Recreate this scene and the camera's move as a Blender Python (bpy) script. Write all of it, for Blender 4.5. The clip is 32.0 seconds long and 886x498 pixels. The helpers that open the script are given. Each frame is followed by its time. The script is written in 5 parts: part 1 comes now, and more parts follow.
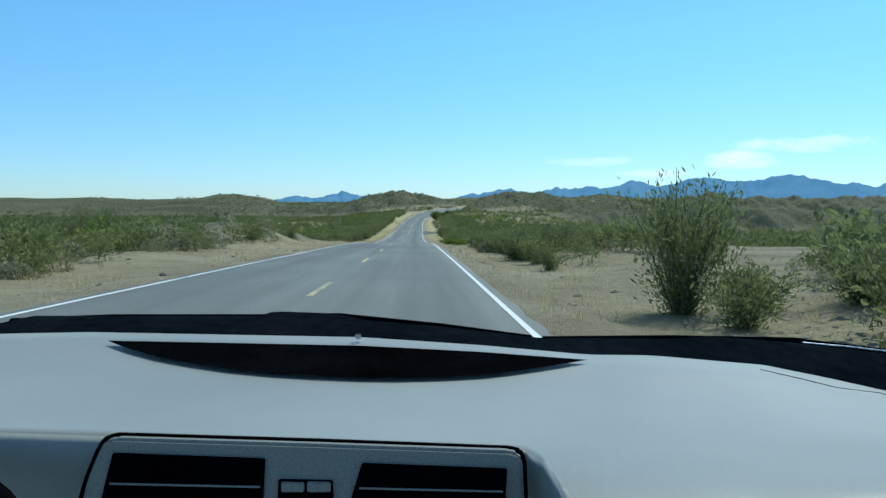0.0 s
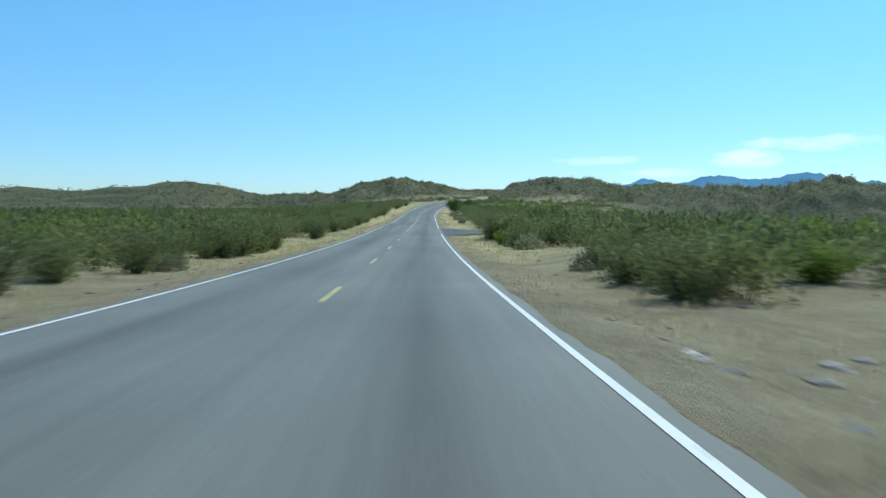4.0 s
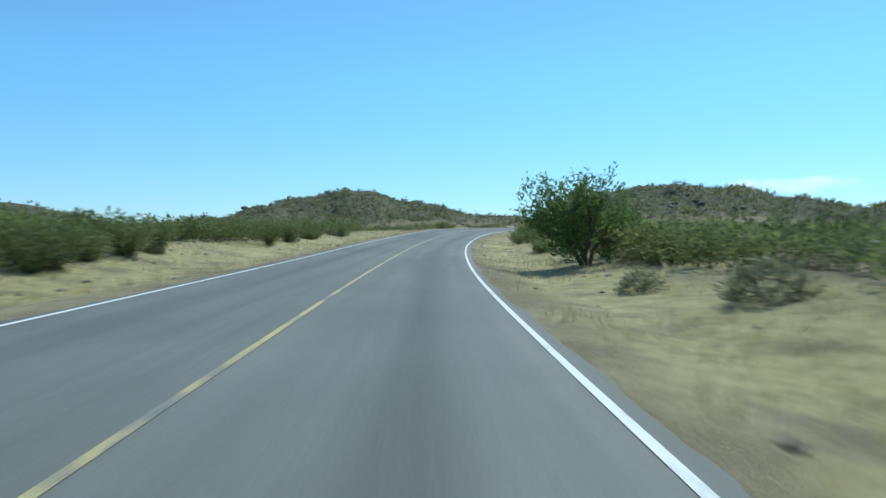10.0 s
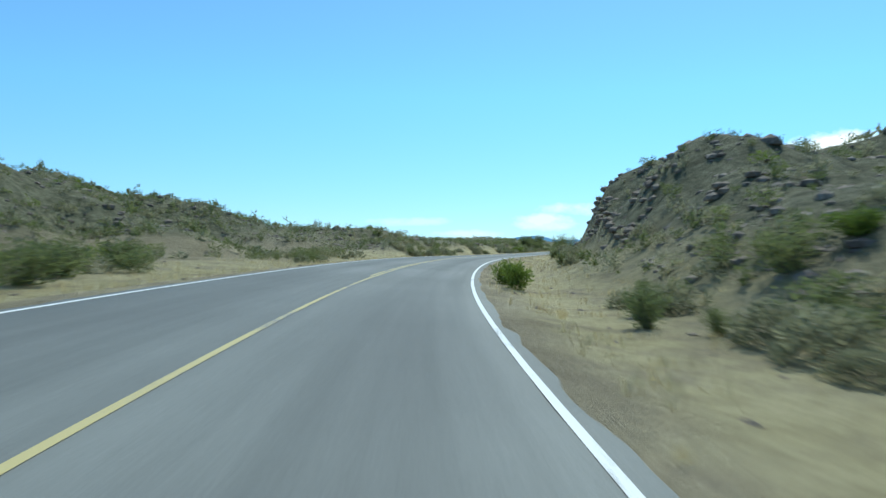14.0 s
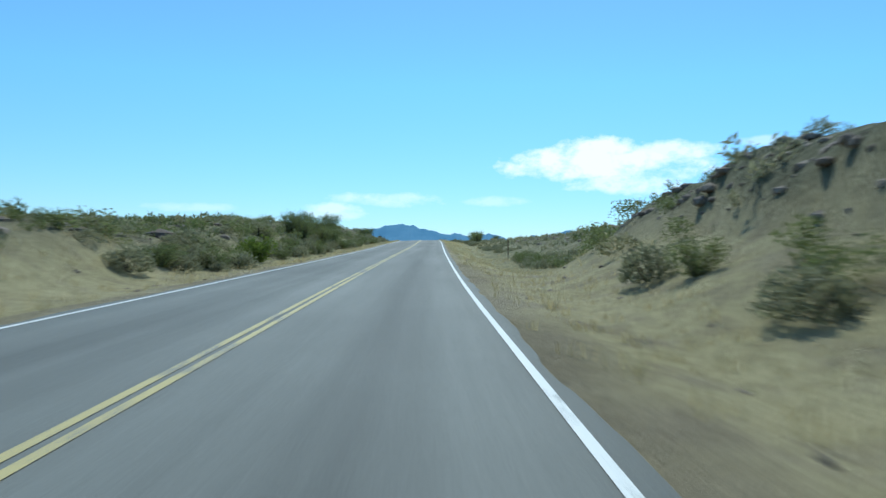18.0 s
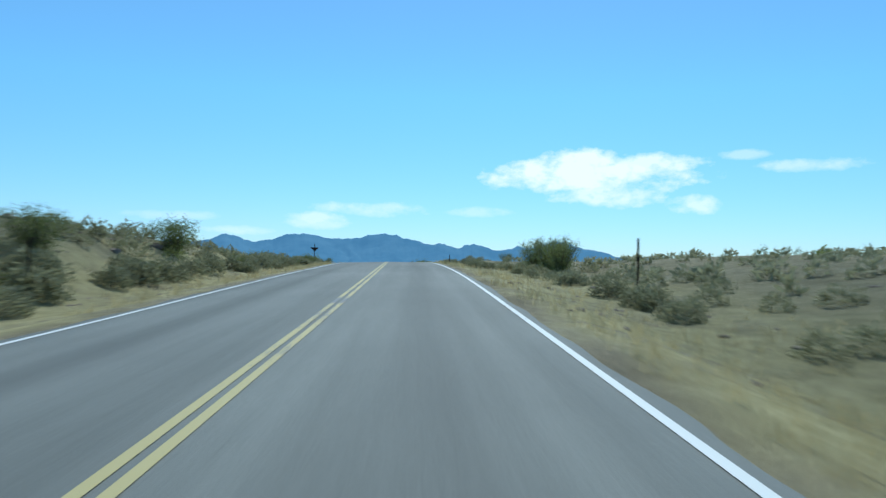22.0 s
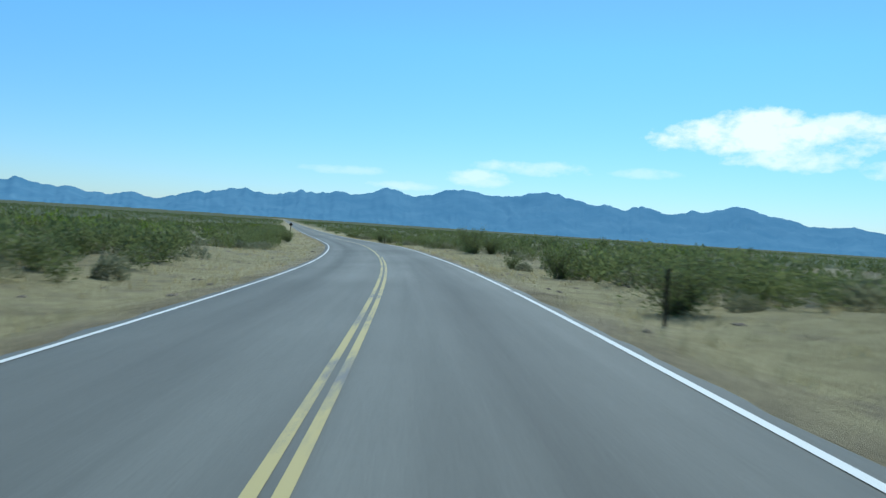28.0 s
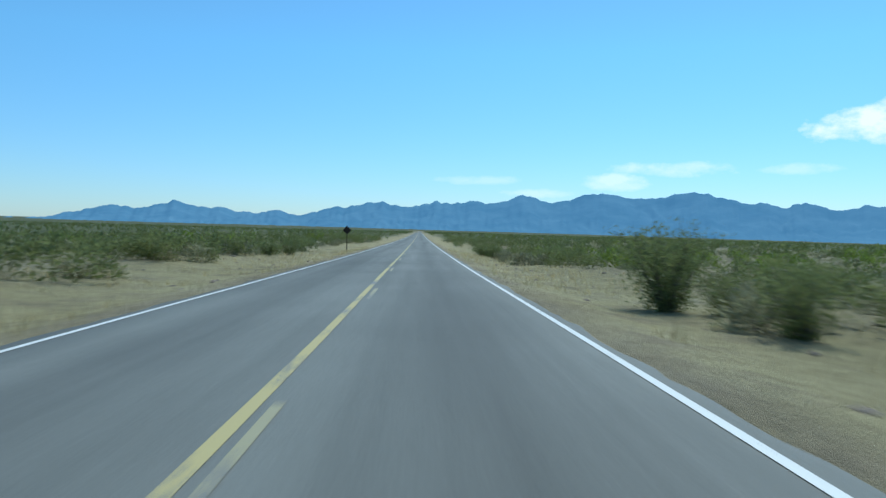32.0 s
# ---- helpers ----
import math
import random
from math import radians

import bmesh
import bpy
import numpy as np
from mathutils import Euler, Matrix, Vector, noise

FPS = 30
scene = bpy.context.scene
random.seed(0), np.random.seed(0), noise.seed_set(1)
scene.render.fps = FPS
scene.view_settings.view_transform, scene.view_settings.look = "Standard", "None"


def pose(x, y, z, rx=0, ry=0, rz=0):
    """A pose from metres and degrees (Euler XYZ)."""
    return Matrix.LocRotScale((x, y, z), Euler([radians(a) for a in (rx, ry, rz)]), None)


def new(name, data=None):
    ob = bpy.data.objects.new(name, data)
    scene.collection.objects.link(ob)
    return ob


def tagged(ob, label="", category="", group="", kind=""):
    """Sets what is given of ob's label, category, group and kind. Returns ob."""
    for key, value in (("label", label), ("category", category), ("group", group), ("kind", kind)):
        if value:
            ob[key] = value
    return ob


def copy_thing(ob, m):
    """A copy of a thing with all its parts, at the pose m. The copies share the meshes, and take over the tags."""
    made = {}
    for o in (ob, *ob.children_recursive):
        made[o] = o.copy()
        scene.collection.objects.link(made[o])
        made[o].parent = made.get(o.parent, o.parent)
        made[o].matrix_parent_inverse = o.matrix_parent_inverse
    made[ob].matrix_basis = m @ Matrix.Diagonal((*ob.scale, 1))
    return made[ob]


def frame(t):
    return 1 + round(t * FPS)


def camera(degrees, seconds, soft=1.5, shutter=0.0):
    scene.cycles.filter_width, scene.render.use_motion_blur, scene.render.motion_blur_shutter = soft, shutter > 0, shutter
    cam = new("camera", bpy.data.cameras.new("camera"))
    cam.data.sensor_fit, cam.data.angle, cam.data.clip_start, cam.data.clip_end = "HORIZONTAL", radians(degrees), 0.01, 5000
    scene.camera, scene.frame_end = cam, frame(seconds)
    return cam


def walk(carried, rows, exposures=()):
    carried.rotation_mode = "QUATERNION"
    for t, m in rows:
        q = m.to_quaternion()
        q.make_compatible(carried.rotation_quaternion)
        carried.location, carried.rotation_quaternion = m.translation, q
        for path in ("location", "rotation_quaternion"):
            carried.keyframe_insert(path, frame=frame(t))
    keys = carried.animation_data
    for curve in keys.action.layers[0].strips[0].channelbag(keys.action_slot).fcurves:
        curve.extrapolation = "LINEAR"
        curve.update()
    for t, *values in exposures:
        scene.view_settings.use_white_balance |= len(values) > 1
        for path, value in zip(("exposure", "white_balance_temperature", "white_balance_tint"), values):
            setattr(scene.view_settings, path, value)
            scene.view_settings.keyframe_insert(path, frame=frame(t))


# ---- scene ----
# ---------------------------------------------------------------- camera
cam = camera(64.0, 32.0, soft=1.4, shutter=0.35)
# seconds, x, y, z, tilt, lean, turn
ROWS = [
    (0, 0, 0, 1.25, 86.63, 0, -2.17), (0.034, -0, 0, 1.25, 86.63, 0, -2.17),
    (0.5, 0.02, 12.2, 0.87, 87.03, 0, -1.77), (1, 0, 24.4, 0.55, 87.13, 0, -1.87),
    (1.5, -0.01, 36.6, 0.23, 86.98, 0, -1.72), (2, -0.04, 48.8, -0.14, 86.73, 0, -1.87),
    (2.5, -0.06, 61, -0.6, 86.13, 0, -1.62), (3, -0.12, 73.2, -1.21, 85.33, 0, -1.57),
    (3.5, -0.2, 85.4, -1.8, 86.18, 0, -1.57), (4, -0.25, 97.6, -2.28, 86.57, 0, -1.64),
    (4.5, -0.3, 109.8, -2.67, 86.88, 0, -1.77), (5, -0.29, 122, -3, 87.25, 0, -2.04),
    (5.5, -0.24, 134.2, -3.24, 87.64, 0, -2.24), (6, -0.18, 146.4, -3.39, 88.08, 0, -2.08),
    (6.5, -0.11, 158.6, -3.46, 88.47, 0, -2.36), (7, -0.01, 170.8, -3.48, 88.51, 0, -2.39),
    (7.5, 0.12, 183, -3.53, 88.17, 0, -2.55), (8, 0.3, 195.2, -3.59, 88.43, 0, -2.64),
    (8.5, 0.46, 207.4, -3.57, 88.93, 0, -2.4), (9, 0.58, 219.6, -3.45, 89.37, 0, -2.18),
    (9.5, 0.68, 231.8, -3.27, 89.52, 0, -2.47), (10, 0.84, 243.99, -3.04, 89.84, 0, -2.74),
    (10.5, 1.15, 256.19, -2.78, 89.75, 0, -3.8), (11, 1.69, 268.38, -2.49, 90.19, 0, -4.97),
    (11.5, 2.46, 280.55, -2.14, 90.53, 0, -5.99), (12, 3.5, 292.7, -1.69, 91.29, 0, -7.46),
    (12.5, 4.85, 304.83, -1.12, 91.84, 0, -9.34), (13, 6.66, 316.89, -0.56, 91.3, 0, -11.69),
    (13.5, 8.99, 328.87, -0.07, 91.19, 0, -14.42), (14, 11.84, 340.72, 0.4, 91.38, 0, -16.6),
    (14.5, 15.06, 352.5, 0.83, 90.86, 0, -17.51), (15, 18.66, 364.16, 1.22, 91.02, 0, -20.43),
    (15.5, 22.94, 375.58, 1.64, 91.18, 0, -24.17), (16, 27.87, 386.73, 2.05, 91.02, -0.03, -27.07),
    (16.5, 33.33, 397.64, 2.42, 90.69, -0.12, -29.6), (17, 39.2, 408.33, 2.7, 90.31, -1.23, -31.56),
    (17.5, 45.35, 418.87, 2.97, 90.6, -1.39, -32.73), (18, 51.68, 429.3, 3.26, 90.57, -0.41, -33.51),
    (18.5, 58.07, 439.69, 3.56, 90.65, -1.62, -33.92), (19, 64.51, 450.06, 3.91, 91, -1.83, -34.03),
    (19.5, 71.01, 460.39, 4.27, 90.85, -2.07, -34.01), (20, 77.5, 470.72, 4.64, 91.05, -2.06, -34.03),
    (20.5, 84.02, 481.02, 5.01, 90.84, -1.43, -34.27), (21, 90.58, 491.31, 5.41, 91.29, -1, -34.56),
    (21.5, 97.22, 501.54, 5.85, 91.24, -0.97, -34.78), (22, 103.89, 511.76, 6.29, 91.41, -0.88, -34.86),
    (22.5, 110.5, 522.02, 6.75, 91.27, -2, -34.57), (23, 117.03, 532.32, 7.16, 91.14, -3.22, -34.17),
    (23.5, 123.45, 542.69, 7.52, 90.65, -2.81, -33.36), (24, 129.69, 553.17, 7.77, 90.03, -1.9, -32.37),
    (24.5, 135.81, 563.73, 7.89, 89.56, -2.14, -31.37), (25, 141.71, 574.4, 7.9, 88.96, -2.03, -30.07),
    (25.5, 147.33, 585.23, 7.76, 88.2, -2.17, -28.79), (26, 152.69, 596.19, 7.54, 88.1, -2.32, -27.26),
    (26.5, 157.73, 607.29, 7.3, 88.05, -2.48, -25.56), (27, 162.44, 618.54, 7.04, 88.01, -2.65, -23.97),
    (27.5, 166.89, 629.89, 6.78, 87.93, -2.85, -22.77), (28, 171.14, 641.33, 6.47, 87.67, -3.16, -22.05),
    (28.5, 175.27, 652.81, 6.14, 87.64, -2.75, -20.98), (29, 179.19, 664.36, 5.83, 87.75, -2.99, -19.87),
    (29.5, 182.96, 675.96, 5.55, 88.11, -2.43, -19.03), (30, 186.47, 687.65, 5.3, 88.01, -1.52, -17.26),
    (30.5, 189.51, 699.46, 5.04, 87.93, -1.17, -15.29), (31, 192.14, 711.38, 4.79, 88.19, -0.75, -13.28),
    (31.5, 194.37, 723.37, 4.53, 87.75, -1.47, -11.6), (32, 196.39, 735.4, 4.24, 88, -1, -11.13),
]

EXPOSURES = [(0.0, 0.06, 5850.0, -5.0), (12.0, 0.14, 5900.0, -5.0), (14.5, 0.18, 5900.0, -5.0), (17.0, 0.06, 5800.0, -5.0), (20.0, -0.12, 5650.0, -5.0), (25.0, -0.12, 5650.0, -5.0), (32.0, -0.11, 5650.0, -5.0)]
walk(cam, [(r[0], pose(*r[1:])) for r in ROWS], EXPOSURES)

# ---------------------------------------------------------------- sky and sun
SUN_AZ, SUN_EL = 42.0, 52.0          # degrees, clockwise from +y; height

world = bpy.data.worlds.new("sky")
scene.world = world
world.use_nodes = True
wn, wl = world.node_tree.nodes, world.node_tree.links
wn.clear()


def wnode(kind, **values):
    n = wn.new(kind)
    for k, v in values.items():
        n.inputs[k].default_value = v
    return n


def wmath(op, a, b=None, c=None):
    n = wn.new("ShaderNodeMath")
    n.operation = op
    for i, v in enumerate((a, b, c)):
        if v is None:
            continue
        if isinstance(v, (int, float)):
            n.inputs[i].default_value = v
        else:
            wl.new(v, n.inputs[i])
    return n.outputs[0]


sky = wn.new("ShaderNodeTexSky")
sky.sky_type = "NISHITA"
sky.sun_disc = False
sky.sun_elevation, sky.sun_rotation = radians(SUN_EL), radians(SUN_AZ)
sky.altitude, sky.air_density, sky.dust_density, sky.ozone_density = 600, 1.0, 0.15, 2.2
coords = wn.new("ShaderNodeTexCoord")
split = wn.new("ShaderNodeSeparateXYZ")
wl.new(coords.outputs["Generated"], split.inputs[0])
az = wmath("MULTIPLY", wmath("ARCTAN2", split.outputs[0], split.outputs[1]), 57.2958)
el = wmath("MULTIPLY", wmath("ARCSINE", split.outputs[2]), 57.2958)
flat = wn.new("ShaderNodeCombineXYZ")
wl.new(az, flat.inputs[0])
wl.new(wmath("MULTIPLY", el, 1.6), flat.inputs[1])
puff = wnode("ShaderNodeTexNoise", Scale=0.34, Detail=7.0, Roughness=0.58)
wl.new(flat.outputs[0], puff.inputs["Vector"])
fine = wnode("ShaderNodeTexNoise", Scale=1.1, Detail=5.0, Roughness=0.6)
wl.new(flat.outputs[0], fine.inputs["Vector"])
grain = wmath("ADD", wmath("MULTIPLY", puff.outputs["Fac"], 0.7), wmath("MULTIPLY", fine.outputs["Fac"], 0.3))
# clouds: azimuth, height, half width, half height, density
CLOUDS = [(46.0, 7.3, 8.0, 1.25, 1.0), (46.2, 8.5, 3.0, 1.0, 1.0), (47.6, 5.8, 3.6, 1.0, 0.8), (51.3, 8.1, 3.5, 0.8, 0.9), (54.4, 5.0, 1.7, 0.7, 0.7),
          (58.0, 8.65, 1.6, 0.35, 0.4), (62.5, 7.7, 3.0, 0.5, 0.5), (29.8, 4.5, 4.0, 0.55, 0.5), (24.7, 3.66, 2.2, 0.55, 0.6),
          (28.5, 4.6, 4.6, 0.45, 0.5), (24.5, 3.4, 2.4, 0.5, 0.45), (19.0, 2.6, 2.6, 0.35, 0.4), (37.5, 4.4, 2.6, 0.4, 0.35), (14.0, 3.6, 3.0, 0.35, 0.3)]
cover = None
for ca, ce, cw, ch, dens in CLOUDS:
    dx = wmath("DIVIDE", wmath("SUBTRACT", az, ca), cw)
    dy = wmath("DIVIDE", wmath("SUBTRACT", el, ce), ch)
    r2 = wmath("ADD", wmath("MULTIPLY", dx, dx), wmath("MULTIPLY", dy, dy))
    v = wmath("SUBTRACT", wmath("ADD", wmath("SUBTRACT", 1.0, wmath("MULTIPLY", r2, 0.75)), wmath("MULTIPLY", grain, 4.2)), 2.05)
    v = wmath("MULTIPLY", wmath("MINIMUM", wmath("MAXIMUM", v, 0.0), 1.0), dens)
    cover = v if cover is None else wmath("MAXIMUM", cover, v)
mix = wn.new("ShaderNodeMix")
mix.data_type = "RGBA"
wl.new(cover, mix.inputs["Factor"])
clear = wn.new("ShaderNodeMix")
clear.data_type, clear.blend_type = "RGBA", "MULTIPLY"
clear.inputs["Factor"].default_value = 1.0
wl.new(sky.outputs[0], clear.inputs[6])
tone = wn.new("ShaderNodeValToRGB")
for k, (p, c) in zip([tone.color_ramp.elements[0], tone.color_ramp.elements[1], tone.color_ramp.elements.new(0.3)], [(0.0, (0.55, 0.665, 0.88)), (1.0, (0.62, 0.94, 1.1)), (0.3, (0.7, 0.98, 1.1))]):
    k.position, k.color = p, (*c, 1)
wl.new(wmath("DIVIDE", el, 45.0), tone.inputs[0])
wl.new(tone.outputs[0], clear.inputs[7])
wl.new(clear.outputs[2], mix.inputs[6])
mix.inputs[7].default_value = (7.9, 8.0, 8.2, 1)
back = wnode("ShaderNodeBackground", Strength=0.14)
wl.new(mix.outputs[2], back.inputs["Color"])
wout = wn.new("ShaderNodeOutputWorld")
wl.new(back.outputs[0], wout.inputs["Surface"])

sun = new("sun", bpy.data.lights.new("sun", "SUN"))
sun.data.energy, sun.data.angle, sun.data.color = 3.4, radians(0.5), (1.0, 0.95, 0.86)
a, e = radians(SUN_AZ), radians(SUN_EL)
sun_dir = Vector((math.sin(a) * math.cos(e), math.cos(a) * math.cos(e), math.sin(e)))
sun.matrix_world = Matrix.Translation((0, 0, 60)) @ sun_dir.to_track_quat("Z", "Y").to_matrix().to_4x4()


# ---------------------------------------------------------------- materials
def material(name, rough=0.8, metal=0.0, spec=0.3):
    m = bpy.data.materials.new(name)
    m.use_nodes = True
    b = m.node_tree.nodes["Principled BSDF"]
    b.inputs["Roughness"].default_value, b.inputs["Metallic"].default_value = rough, metal
    b.inputs["Specular IOR Level"].default_value = spec
    return m, m.node_tree.nodes, m.node_tree.links, b


def noise_node(n, l, scale, detail=4.0, rough=0.55, object_space=True, vec=None):
    t = n.new("ShaderNodeTexNoise")
    t.inputs["Scale"].default_value, t.inputs["Detail"].default_value, t.inputs["Roughness"].default_value = scale, detail, rough
    if vec is None:
        c = n.new("ShaderNodeTexCoord")
        vec = c.outputs["Object"] if object_space else c.outputs["Generated"]
    l.new(vec, t.inputs["Vector"])
    return t.outputs["Fac"]


def ramp(n, l, fac, stops):
    r = n.new("ShaderNodeValToRGB")
    e = r.color_ramp.elements
    while len(e) < len(stops):
        e.new(0.5)
    for k, (p, c) in zip(e, stops):
        k.position, k.color = p, (*c, 1)
    l.new(fac, r.inputs[0])
    return r.outputs[0]


def blend(n, l, fac, c1, c2, mode="MIX"):
    m = n.new("ShaderNodeMix")
    m.data_type, m.blend_type = "RGBA", mode
    for i, v in ((0, fac), (6, c1), (7, c2)):
        if isinstance(v, (int, float)):
            m.inputs[i].default_value = v
        elif isinstance(v, tuple):
            m.inputs[i].default_value = (*v, 1)
        else:
            l.new(v, m.inputs[i])
    return m.outputs[2]


def bump(n, l, b, height, strength=0.5, dist=0.02):
    k = n.new("ShaderNodeBump")
    k.inputs["Strength"].default_value, k.inputs["Distance"].default_value = strength, dist
    l.new(height, k.inputs["Height"])
    l.new(k.outputs[0], b.inputs["Normal"])


def two_scale(name, dark, light, big=0.5, small=9.0, rough=0.85, metal=0.0, bump_size=0.01, spec=0.3):
    """A surface that varies from dark to light at two scales."""
    m, n, l, b = material(name, rough, metal, spec)
    f1, f2 = noise_node(n, l, big, 3), noise_node(n, l, small, 6, 0.6)
    c = ramp(n, l, f1, [(0.3, dark), (0.7, light)])
    g = ramp(n, l, f2, [(0.3, (0.62, 0.62, 0.62)), (0.72, (1.25, 1.25, 1.25))])
    l.new(blend(n, l, 1.0, c, g, "MULTIPLY"), b.inputs["Base Color"])
    bump(n, l, b, f2, 0.6, bump_size)
    return m


def leaf_material(name, dark, light, trans=0.25):
    """Small leaves, each clump of its own tone."""
    m, n, l, b = material(name, 0.6, 0.0, 0.25)
    g = n.new("ShaderNodeNewGeometry")
    o = n.new("ShaderNodeObjectInfo")
    s = n.new("ShaderNodeMath")
    s.operation = "ADD"
    q = n.new("ShaderNodeMath")
    q.operation = "MULTIPLY"
    q.inputs[1].default_value = 0.6
    l.new(g.outputs["Random Per Island"], q.inputs[0])
    w = n.new("ShaderNodeMath")
    w.operation = "MULTIPLY"
    w.inputs[1].default_value = 0.4
    l.new(o.outputs["Random"], w.inputs[0])
    l.new(q.outputs[0], s.inputs[0])
    l.new(w.outputs[0], s.inputs[1])
    c = ramp(n, l, s.outputs[0], [(0.1, dark), (0.9, light)])
    big = ramp(n, l, noise_node(n, l, 0.12, 3), [(0.38, (0, 0, 0)), (0.64, (1, 1, 1))])
    l.new(blend(n, l, big, c, blend(n, l, 1.0, c, (1.38, 1.16, 0.85), "MULTIPLY")), b.inputs["Base Color"])
    t = n.new("ShaderNodeBsdfTranslucent")
    l.new(c, t.inputs["Color"])
    k = n.new("ShaderNodeMixShader")
    k.inputs[0].default_value = trans
    l.new(b.outputs[0], k.inputs[1])
    l.new(t.outputs[0], k.inputs[2])
    l.new(k.outputs[0], n["Material Output"].inputs["Surface"])
    return m


def ground_material():
    """Pale desert soil with gravel, crusts and dry stubble; far plains are seen as low scrub between bare soil."""
    m, n, l, b = material("desert_soil", 0.95, 0.0, 0.15)
    big, mid = noise_node(n, l, 0.02, 3), noise_node(n, l, 0.22, 5, 0.6)
    fine_, peb = noise_node(n, l, 6.0, 6, 0.65), noise_node(n, l, 38.0, 3, 0.6)
    soil = ramp(n, l, mid, [(0.3, (0.222, 0.192, 0.126)), (0.5, (0.325, 0.288, 0.202)), (0.72, (0.425, 0.386, 0.282))])
    soil = blend(n, l, big, soil, blend(n, l, 1.0, soil, (0.92, 0.86, 0.78), "MULTIPLY"))
    soil = blend(n, l, 1.0, soil, ramp(n, l, fine_, [(0.3, (0.7, 0.7, 0.7)), (0.7, (1.22, 1.2, 1.16))]), "MULTIPLY")
    soil = blend(n, l, 0.6, soil, ramp(n, l, peb, [(0.36, (0.55, 0.53, 0.5)), (0.5, (1, 1, 1)), (0.75, (1.3, 1.3, 1.3))]), "MULTIPLY")
    at = n.new("ShaderNodeAttribute")
    at.attribute_name = "cover"
    sep = n.new("ShaderNodeSeparateColor")
    l.new(at.outputs["Color"], sep.inputs[0])
    # red: stony slopes, green: dry grass, blue: scrub on the distant plain
    stone = ramp(n, l, noise_node(n, l, 1.1, 6, 0.7), [(0.32, (0.05, 0.053, 0.03)), (0.5, (0.132, 0.132, 0.08)), (0.7, (0.24, 0.232, 0.15))])
    c = blend(n, l, sep.outputs[0], soil, stone)
    dry = ramp(n, l, noise_node(n, l, 2.2, 6, 0.7), [(0.3, (0.36, 0.31, 0.15)), (0.6, (0.58, 0.51, 0.27))])
    f = n.new("ShaderNodeMath")
    f.operation = "MULTIPLY"
    l.new(sep.outputs[1], f.inputs[0])
    l.new(ramp(n, l, noise_node(n, l, 0.5, 5, 0.65), [(0.34, (0, 0, 0)), (0.52, (1, 1, 1))]), f.inputs[1])
    c = blend(n, l, f.outputs[0], c, dry)
    scrub = ramp(n, l, noise_node(n, l, 0.11, 8, 0.75), [(0.34, (0.055, 0.066, 0.03)), (0.52, (0.1, 0.112, 0.052)), (0.7, (0.18, 0.17, 0.1))])
    c = blend(n, l, sep.outputs[2], c, scrub)
    # alpha: twig litter and crusted stubble between the bushes
    lit = ramp(n, l, noise_node(n, l, 0.8, 6, 0.7), [(0.32, (0.12, 0.118, 0.06)), (0.5, (0.215, 0.205, 0.112)), (0.7, (0.33, 0.305, 0.18))])
    c = blend(n, l, at.outputs["Alpha"], c, lit)
    l.new(c, b.inputs["Base Color"])
    h = n.new("ShaderNodeMath")
    h.operation = "ADD"
    l.new(fine_, h.inputs[0])
    l.new(peb, h.inputs[1])
    crag = n.new("ShaderNodeMath")
    crag.operation = "MULTIPLY_ADD"
    l.new(noise_node(n, l, 1.6, 6, 0.7), crag.inputs[0])
    deep = n.new("ShaderNodeMath")
    deep.operation = "MULTIPLY"
    deep.inputs[1].default_value = 5.0
    l.new(sep.outputs[0], deep.inputs[0])
    l.new(deep.outputs[0], crag.inputs[1])
    l.new(h.outputs[0], crag.inputs[2])
    bump(n, l, b, crag.outputs[0], 0.9, 0.08)
    return m


